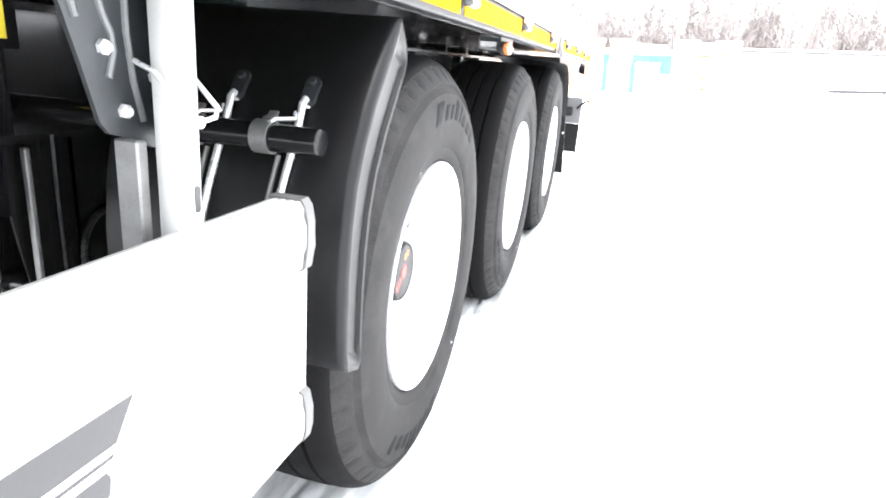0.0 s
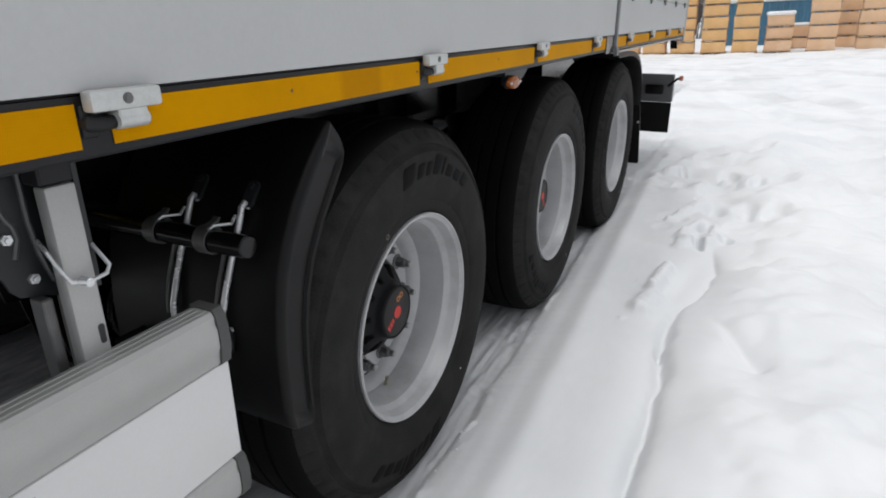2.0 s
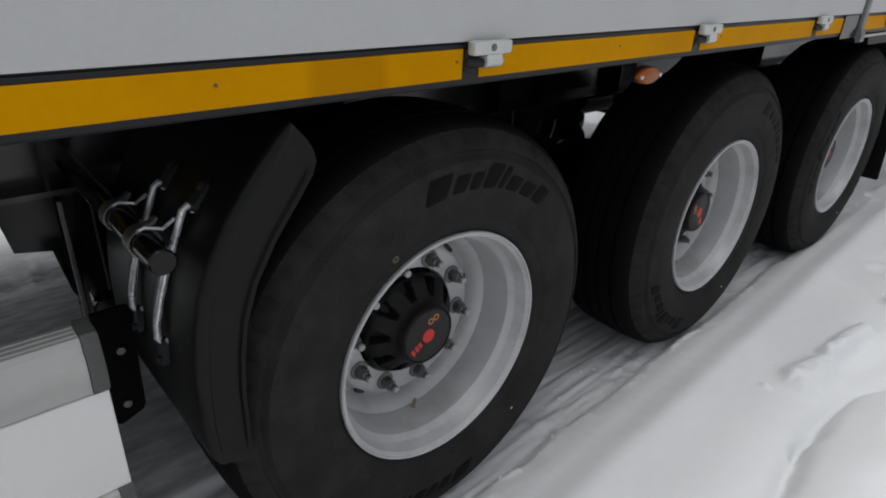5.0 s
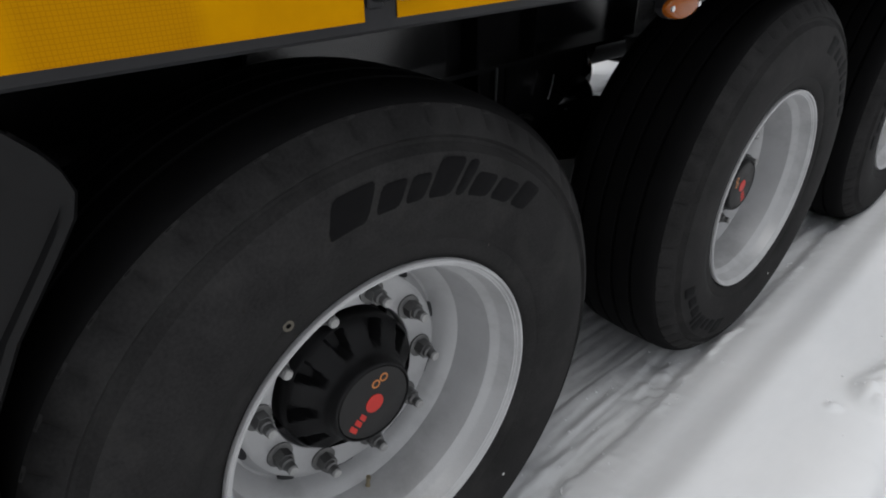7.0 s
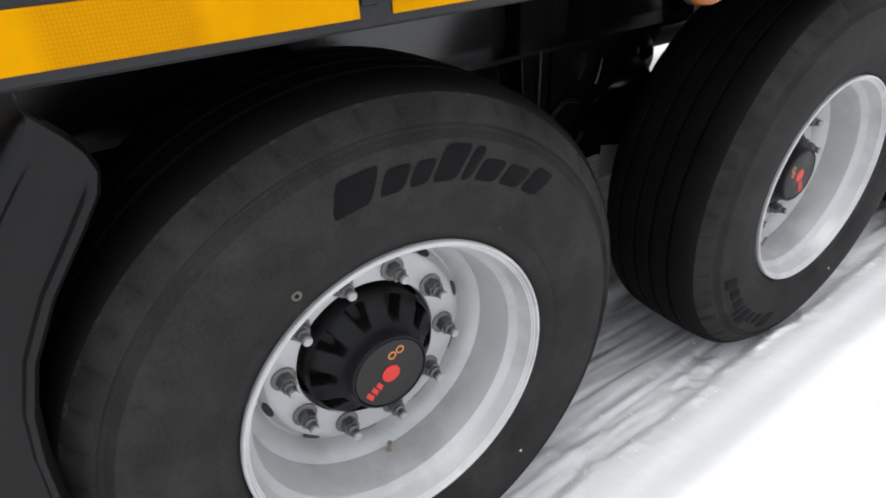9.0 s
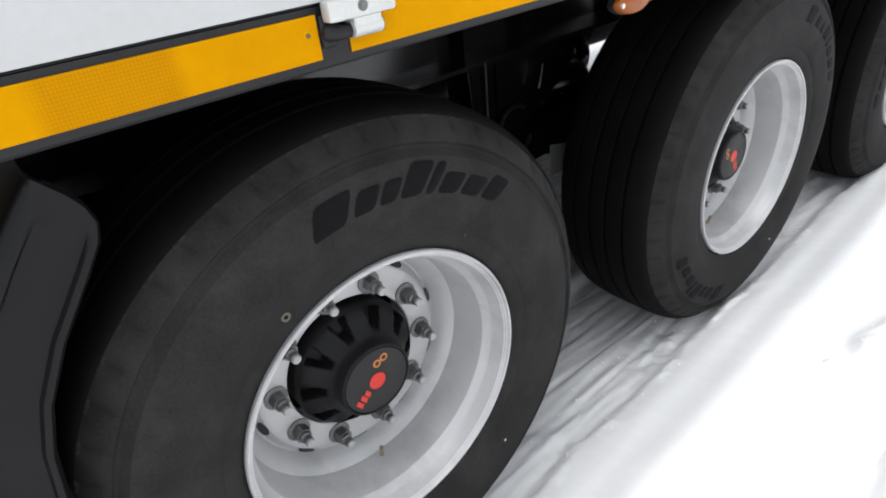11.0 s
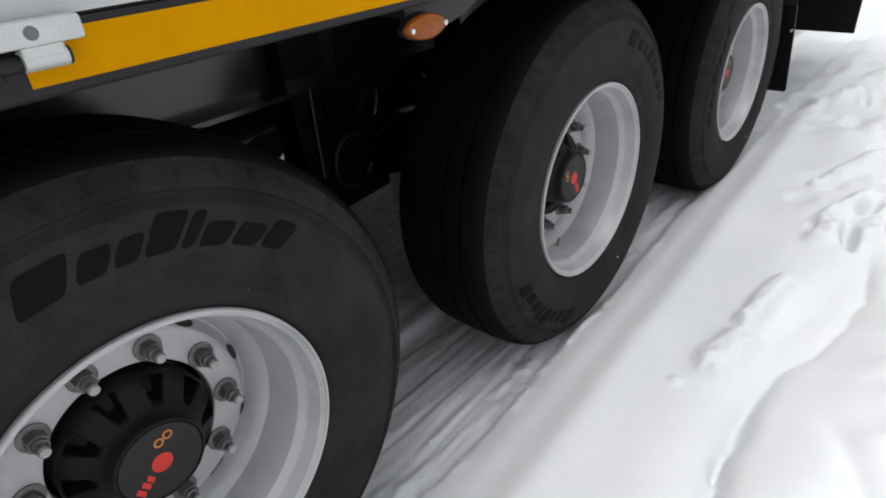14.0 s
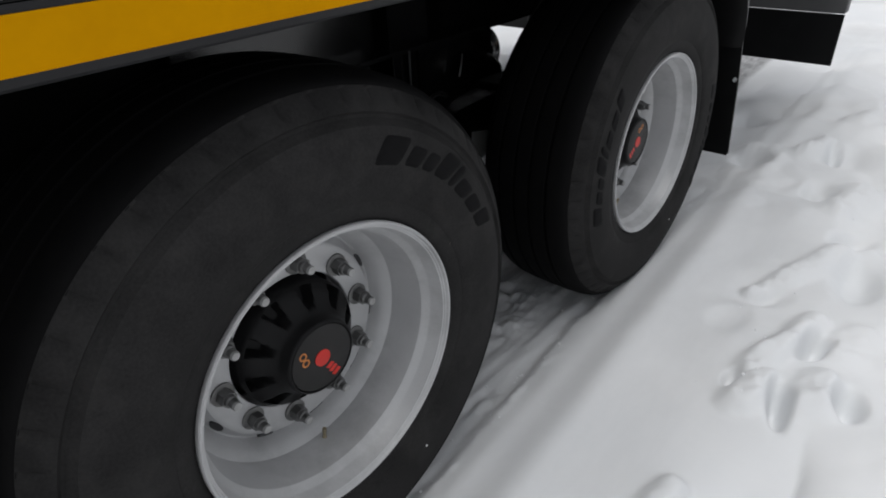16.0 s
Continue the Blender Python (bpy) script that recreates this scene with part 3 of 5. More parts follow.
def snow_crumbs():
    """Loose crumbs that fell along the rut's edge and round the kicked-up lumps."""
    rng = random.Random(17)
    bm = bmesh.new()
    spots = [(rng.gauss(0.0, 0.020), y, rng.uniform(0.0015, 0.005)) for y in (rng.uniform(-0.5, 3.0) for _ in range(110))]
    spots = [(x + 0.062 - 0.040 * y, y, r) for x, y, r in spots]
    spots += [(rng.uniform(-0.13, -0.02), rng.uniform(0.4, 3.0), rng.uniform(0.0015, 0.005)) for _ in range(60)]
    spots += [(rng.gauss(0.38, 0.03), rng.gauss(1.35, 0.16), rng.uniform(0.0015, 0.005)) for _ in range(14)]
    spots += [(rng.gauss(0.47, 0.08), rng.gauss(2.5, 0.35), rng.uniform(0.002, 0.006)) for _ in range(18)]
    at = np.array(spots)
    ground_z = snow_height(at[:, 0], at[:, 1])
    for (x, y, r), z in zip(spots, ground_z):
        made = bmesh.ops.create_icosphere(bm, subdivisions=1, radius=r)["verts"]
        for v in made:
            v.co = Vector((v.co.x * rng.uniform(0.7, 1.3) + x, v.co.y * rng.uniform(0.7, 1.3) + y, v.co.z * 0.7 + float(z) + r * 0.15))
    ob = new("snow_crumbs", finish(bm, "snow_crumbs", snow, 60))
    tagged(ob, "small loose white crumbs of snow beside the rut", "snow", kind="stuff")


snow_crumbs()


# ---- the semi-trailer ----
trailer = thing("semi_trailer", "three-axle flatbed semi-trailer with grey side boards and amber reflective tape", "trailer")
AXLES = (0.0, 1.31, 2.628)
WHEEL_X = 0.024
HUB_Z = 0.50


SIDEWALL = [(-0.040, 0.278), (-0.024, 0.2862), (-0.0170, 0.296), (-0.012, 0.312), (-0.0115, 0.322), (-0.008, 0.326), (-0.004, 0.345), (-0.001, 0.368), (0.0, 0.392), (-0.001, 0.412),
            (-0.004, 0.434), (-0.0075, 0.448), (-0.0145, 0.453), (-0.0195, 0.4585), (-0.0195, 0.4640), (-0.0150, 0.4690), (-0.0185, 0.4760), (-0.0250, 0.4860), (-0.0330, 0.4955), (-0.0395, 0.5020), (-0.0425, 0.5045)]


def tyre_mesh():
    """Both sidewalls with notched shoulders, joined by the hidden carcass."""
    n = len(SIDEWALL)
    profile = SIDEWALL + [(-0.052, 0.503), (-0.310, 0.503)] + [(-0.362 - a, r) for a, r in SIDEWALL[::-1]]
    def shift(i, k):
        j = i if i < n else len(profile) - 1 - i
        if 17 <= j <= 19 and k % 6 == 0:
            return (-0.0045 if i < n else 0.0045), -0.0030
        return 0, 0
    bm, _ = turned(profile, 324, shift)
    return finish(bm, "tyre", rubber, 30)


def tread_mesh():
    """Running band with five rounded ribs between narrow grooves."""
    half = [(-0.0425, 0.5025), (-0.0435, 0.5065), (-0.0480, 0.5120), (-0.0540, 0.5165), (-0.0620, 0.5205), (-0.0740, 0.5240), (-0.0900, 0.5265), (-0.0985, 0.5268), (-0.1000, 0.5160), (-0.1070, 0.5160), (-0.1085, 0.5275),
            (-0.1200, 0.5285), (-0.1460, 0.5290), (-0.1520, 0.5285), (-0.1535, 0.5175), (-0.1600, 0.5175), (-0.1615, 0.5290), (-0.1720, 0.5296)]
    profile = half + [(-0.362 - x, r) for x, r in half[::-1]]
    bm, _ = turned(profile, 160)
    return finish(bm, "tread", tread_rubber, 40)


def rim_mesh():
    outer = [(-0.034, 0.2850), (-0.0220, 0.2868), (-0.0155, 0.2866), (-0.0125, 0.2846), (-0.0130, 0.2816), (-0.0165, 0.2797), (-0.0185, 0.2790), (-0.0192, 0.2766), (-0.0220, 0.2754), (-0.0228, 0.2732), (-0.0300, 0.2714), (-0.0500, 0.2668),
             (-0.0545, 0.2648), (-0.0640, 0.2572), (-0.0685, 0.2548), (-0.0750, 0.2538), (-0.1400, 0.2464), (-0.1470, 0.2452), (-0.1500, 0.2425), (-0.1600, 0.2330), (-0.1740, 0.2245), (-0.1860, 0.2200), (-0.1910, 0.2180),
             (-0.1910, 0.2145), (-0.1840, 0.2090), (-0.1760, 0.2030), (-0.1720, 0.1995), (-0.1702, 0.1950), (-0.1695, 0.1900), (-0.1695, 0.1425), (-0.1710, 0.1410), (-0.1990, 0.1400)]
    bm, rings = turned(outer, 120)
    # inner barrel and back of the disc
    back = [(-0.199, 0.1400), (-0.203, 0.200), (-0.216, 0.222), (-0.222, 0.250), (-0.222, 0.266), (-0.30, 0.266), (-0.345, 0.274), (-0.362, 0.284), (-0.352, 0.286), (-0.33, 0.277), (-0.29, 0.2695), (-0.12, 0.2695), (-0.09, 0.2735), (-0.034, 0.2850)]
    b2, _ = turned(back, 120)
    me = bpy.data.meshes.new("tmp")
    b2.to_mesh(me)
    b2.free()
    bm.from_mesh(me)
    bpy.data.meshes.remove(me)
    bmesh.ops.remove_doubles(bm, verts=bm.verts[:], dist=0.0004)
    return finish(bm, "wheel", wheel_silver, 16)


def hub_mesh():
    """Cast hub: a cone with ten deep pockets between its ribs, and a raised cap ring."""
    cone = ((0.0765, -0.090), (0.078, -0.100), (0.081, -0.108), (0.086, -0.114), (0.092, -0.120), (0.099, -0.126), (0.106, -0.131), (0.116, -0.138), (0.124, -0.145), (0.129, -0.151), (0.131, -0.156))
    radii = [0.131, 0.130, 0.128, 0.1265, 0.1250, 0.1235, 0.1215, 0.1180, 0.1140, 0.1090, 0.1040, 0.0990, 0.0960, 0.0935, 0.0910, 0.0890, 0.0870, 0.0840, 0.0810, 0.0785, 0.0768]
    profile = [(-0.200, 0.130)] + [(float(np.interp(q, [c[0] for c in cone], [c[1] for c in cone])), q) for q in radii] + [(-0.0870, 0.0755), (-0.0850, 0.0735), (-0.0840, 0.0715), (-0.0860, 0.0700), (-0.0880, 0.0695)]
    def shift(i, k):
        if not 1 <= i <= len(radii):
            return 0, 0
        q, f = radii[i - 1], abs(k % 24 - 12) / 24
        wide = 0.125 + 0.085 * (q - 0.088) / 0.037
        deep = float(step(-0.030, 0.030, wide - f)) * float(step(0.0875, 0.0940, q)) * (1 - float(step(0.1235, 0.1268, q)))
        return -0.030 * deep, -0.002 * deep
    return finish(disc(profile, 240, shift), "hub", hub_black, 40)


def nut_mesh():
    bm = disc([(0.0, 0.0235), (0.006, 0.0235), (0.0075, 0.020)], 20)
    six = [(0.0165 * math.cos(radians(60 * k)), 0.0165 * math.sin(radians(60 * k))) for k in range(6)]
    prism(bm, six, "x", 0.0075, 0.027)
    tmp = disc([(0.027, 0.0125), (0.034, 0.0118), (0.036, 0.0095), (0.047, 0.0092)], 14)
    me = bpy.data.meshes.new("tmp")
    tmp.to_mesh(me)
    tmp.free()
    bm.from_mesh(me)
    bpy.data.meshes.remove(me)
    return finish(bm, "wheel_nut", steel_dull, 40)


def lettering_mesh():
    """Raised bars that stand for the sidewall's writing; each has its own width and height."""
    bm = bmesh.new()
    bars = ((0.0, 8.6, 0.386, 0.434), (10.2, 5.6, 0.388, 0.424), (16.8, 4.6, 0.389, 0.424), (22.2, 6.2, 0.389, 0.442), (29.3, 2.8, 0.389, 0.440), (33.0, 6.2, 0.389, 0.424), (40.2, 6.3, 0.389, 0.424), (47.4, 5.6, 0.390, 0.436))
    for start, width, r0, r1 in bars:
        cols = max(4, int(width / 1.1))
        tall = r1 - r0
        grid = []
        for a in range(cols + 1):
            row = []
            for t, inset in ((0.0, 0.9), (0.07, 0.25), (0.25, 0.0), (0.75, 0.0), (0.93, 0.25), (1.0, 0.9)):
                r = r0 + t * tall
                lean = 2.0 * (r - 0.41) / 0.03
                across = inset + (width - 2 * inset) * a / cols
                ang = radians(103.0 - start - across - lean)
                edge = 0.0 if t in (0.0, 1.0) or a in (0, cols) else 0.0014
                x = -0.0005 - 1.6 * (r - 0.392) ** 2 + 0.0004 + edge
                row.append(bm.verts.new((x, r * math.cos(ang), r * math.sin(ang))))
            grid.append(row)
        for a in range(cols):
            for r in range(5):
                bm.faces.new((grid[a][r], grid[a][r + 1], grid[a + 1][r + 1], grid[a + 1][r]))
    return finish(bm, "raised_lettering", letter_rubber, 60)


def round_plate(bm, cx, cy, r0, r1, x0, x1, sides=24):
    """A small ring or disc facing outward, at (cy, cz) of the cap's face."""
    for k in range(sides):
        a, b = 2 * math.pi * k / sides, 2 * math.pi * (k + 1) / sides
        q = [bm.verts.new((x1, cx + r * math.cos(t), cy + r * math.sin(t))) for r, t in ((r0, a), (r1, a), (r1, b), (r0, b))]
        bm.faces.new(q)
        s = [bm.verts.new((x, cx + r1 * math.cos(t), cy + r1 * math.sin(t))) for x, t in ((x0, a), (x0, b), (x1, b), (x1, a))]
        bm.faces.new(s)


def badge_meshes():
    dot = bmesh.new()
    round_plate(dot, 0, 0, 0.0, 0.0175, -0.086, -0.0835)
    bmesh.ops.remove_doubles(dot, verts=dot.verts[:], dist=0.0002)
    bars = bmesh.new()
    for k, (r, w) in enumerate(((0.030, 0.0075), (0.042, 0.0085), (0.055, 0.0090))):
        c, s = math.cos(radians(-145)), math.sin(radians(-145))
        u, v = (c, s), (-s, c)
        pts = [(u[0] * (r + i * 0.0045) + v[0] * (j * w + i * 0.0015), u[1] * (r + i * 0.0045) + v[1] * (j * w + i * 0.0015)) for i, j in ((-1, -1), (1, -1), (1, 1), (-1, 1))]
        prism(bars, pts, "x", -0.086, -0.0840)
    loops = bmesh.new()
    for d in (-0.0085, 0.0085):
        round_plate(loops, 0.014 + d * 0.95, 0.041 + d * 0.35, 0.0052, 0.0083, -0.086, -0.0840, 16)
    return finish(dot, "red_dot", red_mark, 40), finish(bars, "red_bars", red_mark, 0), finish(loops, "orange_loops", orange_mark, 40)


def valve_mesh():
    bm = bmesh.new()
    tube(bm, [(-0.134, 0, -0.250), (-0.133, 0, -0.242), (-0.130, 0, -0.228)], [0.0060, 0.0040, 0.0036], 10)
    tube(bm, [(-0.1303, 0, -0.2295), (-0.128, 0, -0.219)], 0.0046, 10)
    return finish(bm, "valve", brass, 40)


def vent_mesh():
    """The dark opening of a hand hole in the wheel's disc, with its rolled edge."""
    bm = bmesh.new()
    ring = []
    for k in range(20):
        a = 2 * math.pi * k / 20
        ring.append((0.0088 * math.cos(a), 0.0185 * math.sin(a)))
    prism(bm, ring, "x", -0.004, 0.003)
    return finish(bm, "hand_hole", print_black, 40)


WHEEL, TYRE, TREAD, HUB, NUT, LETTERS, VALVE, VENT = rim_mesh(), tyre_mesh(), tread_mesh(), hub_mesh(), nut_mesh(), lettering_mesh(), valve_mesh(), vent_mesh()
DOT, BARS, LOOPS = badge_meshes()
STUD = finish(disc([(0.0460, 0.0090), (0.0505, 0.0088), (0.0525, 0.0074)], 14), "stud", stud_steel, 40)
CAP = finish(disc([(-0.0885, 0.0690), (-0.0855, 0.0685), (-0.0846, 0.0670)], 48), "cap_face", cap_black, 40)


def spin(degrees):
    return Matrix.Rotation(radians(degrees), 4, "X")


ring_bm = bmesh.new()
round_plate(ring_bm, -0.160, 0.283, 0.0035, 0.0075, -0.012, -0.0068, 16)
RING = finish(ring_bm, "paint_ring", rubber_hair, 40)
speck_bm = bmesh.new()
round_plate(speck_bm, 0.373, 0.0, 0.0, 0.0028, -0.004, 0.0006, 10)
SPECK = finish(speck_bm, "white_speck", white_panel, 40)
HAIR = finish(tube(bmesh.new(), [(0, -0.013, 0), (0.002, 0.0, 0.001), (0, 0.013, 0)], 0.0007, 5), "rubber_hair", rubber_hair, 40)
HAIRS = ((131.9, 0.432, 75), (134.5, 0.425, 80), (143.7, 0.418, 85), (151.0, 0.414, 70), (154.0, 0.415, 82), (161.1, 0.424, 75), (54.8, 0.323, 20), (300.0, 0.43, 60))


def wheel(m, nuts=66.5, letters=0.0, badge=0.0, valve=0.0, speck=-50.5):
    w = hang("wheel", WHEEL, trailer, "silver steel wheel with a deep dish and a wide black tyre", m)
    hang("tyre", TYRE, w, "wide black rubber tyre with a dusty sidewall")
    hang("tread", TREAD, w, "black grooved tread with the shade put into its colour")
    for turn in (0, 180):
        hang("raised_lettering", LETTERS, w, "darker raised sidewall marks", spin(letters + turn))
    hang("hub", HUB, w, "black ribbed hub casting", spin(nuts - 18))
    hang("cap_face", CAP, w, "dark hub cap face")
    hang("red_dot", DOT, w, "red round mark", spin(badge))
    hang("red_bars", BARS, w, "red marks", spin(badge))
    hang("orange_loops", LOOPS, w, "orange twin rings", spin(badge))
    hang("valve", VALVE, w, "brass tyre valve", spin(valve))
    if letters == 0:
        hang("paint_ring", RING, w, "small dull yellow ring", spin(letters))
    hang("white_speck", SPECK, w, "white speck", spin(speck))
    for a, r, lean in HAIRS:
        hang("rubber_hair", HAIR, w, "", spin(a + letters) @ pose(-0.003 - 2.2 * (r - 0.392) ** 2, r, 0, lean))
    for k in range(10):
        a = nuts + 36 * k
        hang("wheel_nut", NUT, w, "", spin(a) @ pose(-0.1718, 0.1655, 0))
        hang("stud", STUD, w, "bright stud end", spin(a) @ pose(-0.1718, 0.1655, 0))
        hang("hand_hole", VENT, w, "", spin(a + 18) @ pose(-0.1800, 0.2058, 0, 0, 0, 37))
    return w


for y, nuts, letters, badge in zip(AXLES, (66.5, 78.0, 60.0), (0.0, -30.0, 92.0), (0.0, 82.0, 3.0)):
    wheel(pose(WHEEL_X, y, HUB_Z), nuts, letters, badge, 0.0, -50.5 - 12.5 * (y > 1))
    wheel(pose(-2.335, y, HUB_Z, 0, 0, 180), nuts + 7, letters + 40, badge + 70, 40)

# frame: two long beams, cross members and the deck
for x in (-0.60, -1.90):
    bm = bmesh.new()
    prism(bm, [(x - 0.065, 0.838), (x + 0.065, 0.838), (x + 0.065, 0.850), (x + 0.006, 0.850), (x + 0.006, 1.045), (x + 0.065, 1.045), (x + 0.065, 1.057), (x - 0.065, 1.057), (x - 0.065, 1.045), (x - 0.006, 1.045), (x - 0.006, 0.850), (x - 0.065, 0.850)], "y", -7.0, 5.25)
    part("frame_beam", bm, beam_paint, trailer, "long glossy black steel frame beam")
for k in range(27):
    y = -6.9 + 0.465 * k
    bm = bmesh.new()
    prism(bm, [(y - 0.03, 1.060), (y + 0.03, 1.060), (y + 0.03, 1.066), (y + 0.003, 1.066), (y + 0.003, 1.098), (y - 0.003, 1.098), (y - 0.003, 1.066), (y - 0.03, 1.066)], "x", -1.97, -0.545)
    part("cross_member", bm, black_paint, trailer)
part("deck", boxed((-2.52, -7.0, 1.100), (0.004, 5.30, 1.128)), black_paint, trailer, "dark deck above the frame")

# side rails
RAIL = [(0.006, 1.1035), (0.030, 1.1020), (0.037, 1.1035), (0.040, 1.107), (0.040, 1.176), (0.030, 1.1775), (0.006, 1.1775)]
part("side_rail", prism(bmesh.new(), RAIL, "y", -1.09, 5.33), rail_paint, trailer, "satin black steel side rail")
part("side_rail", prism(bmesh.new(), RAIL, "y", -7.0, -1.32), rail_paint, trailer)
part("side_rail", prism(bmesh.new(), [(-2.512 - u, v) for u, v in RAIL], "y", -7.0, 5.33), rail_paint, trailer)
part("drip_strip", prism(bmesh.new(), [(0.005, 1.086), (0.034, 1.084), (0.034, 1.0945), (0.005, 1.0955)], "y", 2.15, 5.33), alloy, trailer, "pale metal strip below the rail")

PITCH, FIRST = 0.8185, 0.0095
for k in range(-2, 7):
    a, b = k * PITCH - 0.004 + FIRST, (k + 1) * PITCH - 0.046 + FIRST
    if k == -2:
        a = -1.082
    bm = boxed((0.0405, a, 1.1165), (0.0420, min(b, 5.3), 1.1680))
    part("reflective_tape", bm, tape_amber, trailer, "amber reflective tape, slightly dirty", smooth=0)
for y in (-0.957, -0.481, -0.050, 0.448, 0.931, 1.41, 1.89, 2.40):
    part("rivet", tube(bmesh.new(), [(0.0415, y, 1.1470), (0.0431, y, 1.1470)], 0.0026, 10), rubber_hair, trailer, "small rusty rivet head")


def hinge(y):
    """Drop-side hinge: a cast leaf on the board, a knuckle below it, and a black pin with its arm."""
    leaf = boxed((0.0465, y - 0.041, 1.1580), (0.0665, y + 0.055, 1.1825), 0.0045, 2)
    h = part("hinge", leaf, clip_white, trailer, "pale cast drop-side hinge")
    bm = bmesh.new()
    prism(bm, [(0.054 + 0.0125 * math.cos(radians(a)), 1.1455 + 0.0108 * math.sin(radians(a))) for a in range(0, 360, 24)], "y", y - 0.008, y + 0.033)
    box(bm, (0.050, y - 0.007, 1.147), (0.0655, y + 0.032, 1.160), 0.002)
    part("knuckle", bm, clip_white, h, "bright worn knuckle")
    bm = bmesh.new()
    tube(bm, [(0.030, y - 0.036, 1.146), (0.046, y - 0.033, 1.1455), (0.051, y - 0.024, 1.1445), (0.051, y - 0.010, 1.144), (0.051, y + 0.036, 1.144)], [0.011, 0.011, 0.0095, 0.0085, 0.0075], 12)
    tube(bm, [(0.051, y + 0.030, 1.144), (0.051, y + 0.038, 1.144)], 0.0095, 12)
    box(bm, (0.0415, y - 0.043, 1.128), (0.046, y - 0.024, 1.166), 0.002)
    part("pin", bm, rail_paint, h, "black hinge pin")
    bm = bmesh.new()
    tube(bm, [(0.0655, y + 0.006, 1.171), (0.0675, y + 0.006, 1.171)], 0.0068, 14)
    tube(bm, [(0.0675, y + 0.006, 1.171), (0.0685, y + 0.006, 1.171)], 0.004, 12)
    part("rivet_head", bm, steel_dull, h)


for k in range(-1, 7):
    hinge(k * PITCH + FIRST)

# drop-side boards of hollow aluminium planks, with posts between
def boards(y0, y1):
    z = 1.1795
    for k, tall in enumerate((0.20, 0.20, 0.20, 0.20)):
        bm = bmesh.new()
        prism(bm, [(0.020, z), (0.045, z + 0.001), (0.0455, z + 0.004), (0.0455, z + tall - 0.005), (0.0435, z + tall - 0.002), (0.020, z + tall - 0.002)], "y", y0, y1)
        part("side_board", bm, board_grey, trailer, "light grey drop-side board")
        z += tall


boards(-1.09, 2.060)
boards(2.115, 5.30)
part("bottom_seal", boxed((0.008, -1.08, 1.1778), (0.0435, 5.30, 1.1792)), plastic, trailer, "black rubber strip under the boards")
bm = boxed((0.020, 2.066, 1.110), (0.058, 2.104, 2.02), 0.005, 2)
prism(bm, [(0.034, 1.125), (0.060, 1.125), (0.068, 1.100), (0.066, 1.078), (0.052, 1.074), (0.046, 1.098)], "y", 2.062, 2.108)
part("board_post", bm, post_grey, trailer, "scuffed grey post between the boards")
part("post_shoe", boxed((0.0430, 1.888, 1.094), (0.0470, 2.060, 1.177), 0.001), black_paint, trailer, "black plate beside the post")
part("board_post", boxed((0.010, 5.305, 1.05), (0.052, 5.36, 2.02), 0.005), alloy, trailer, "grey rear corner post")
for y in (2.45, 3.1, 3.75, 4.4, 5.05):
    bm = boxed((0.046, y - 0.03, 1.366), (0.060, y + 0.03, 1.392), 0.004)
    tube(bm, [(0.056, y - 0.022, 1.366), (0.056, y - 0.022, 1.35)], 0.006, 8)
    part("board_latch", bm, steel_dull, trailer, "small steel board latch")
part("load_cover", boxed((-2.50, -1.09, 1.130), (0.018, 5.29, 2.0)), board_grey, trailer, "closed load space inside the boards")

# black pocket and locking handle ahead of the first tape
bm = boxed((-0.04, -1.90, 1.1285), (0.030, -1.0955, 2.02), 0.006, 2)
box(bm, (-0.04, -1.30, 1.100), (0.010, -1.10, 1.1295), 0.004)
part("post_pocket", bm, black_paint, trailer, "black steel post pocket")
bm = prism(bmesh.new(), [(-1.178, 1.1000), (-1.118, 1.1125), (-1.112, 1.1110), (-1.109, 1.1060), (-1.108, 1.0840), (-1.182, 1.0825)], "x", 0.004, 0.027)
prism(bm, [(-1.250, 1.095), (-1.192, 1.1035), (-1.187, 1.1010), (-1.186, 1.0800), (-1.250, 1.076)], "x", 0.004, 0.030)
bmesh.ops.bevel(bm, geom=bm.edges[:], offset=0.0025, segments=2, affect="EDGES")
box(bm, (0.004, -1.1045, 1.0835), (0.036, -1.0965, 1.108), 0.003, 2)
part("lock_handle", bm, rail_paint, trailer, "dark grey locking handle")
bm = prism(bmesh.new(), [(-1.176, 1.1120), (-1.176, 1.1500), (-1.099, 1.1560), (-1.099, 1.1140), (-1.106, 1.1170), (-1.112, 1.1270), (-1.128, 1.1255), (-1.138, 1.1290), (-1.146, 1.1170)], "x", 0.0305, 0.0345)
part("cast_keeper", bm, end_cap_grey, trailer, "dull grey cast keeper plate")

# warning sticker on the frame beam, its writing as bars
part("label_plate", boxed((-0.534, -0.93, 0.985), (-0.5295, -0.590, 1.0985)), black_paint, trailer, "black plate above the frame beam")
sticker = part("warning_label", boxed((-0.5294, -0.91, 1.000), (-0.5282, -0.611, 1.070)), label_yellow, trailer, "yellow warning label with dark lines of writing", smooth=0)
bm = bmesh.new()
for z, a, b in ((1.046, -0.90, -0.627), (1.031, -0.90, -0.640), (1.015, -0.86, -0.665)):
    box(bm, (-0.5281, a, z - 0.003), (-0.5276, b, z + 0.003))
part("writing_bars", bm, print_black, sticker, "", 0)
part("red_bar", boxed((-0.5281, -0.905, 1.0585), (-0.5276, -0.617, 1.067)), red_mark, sticker, "", 0)

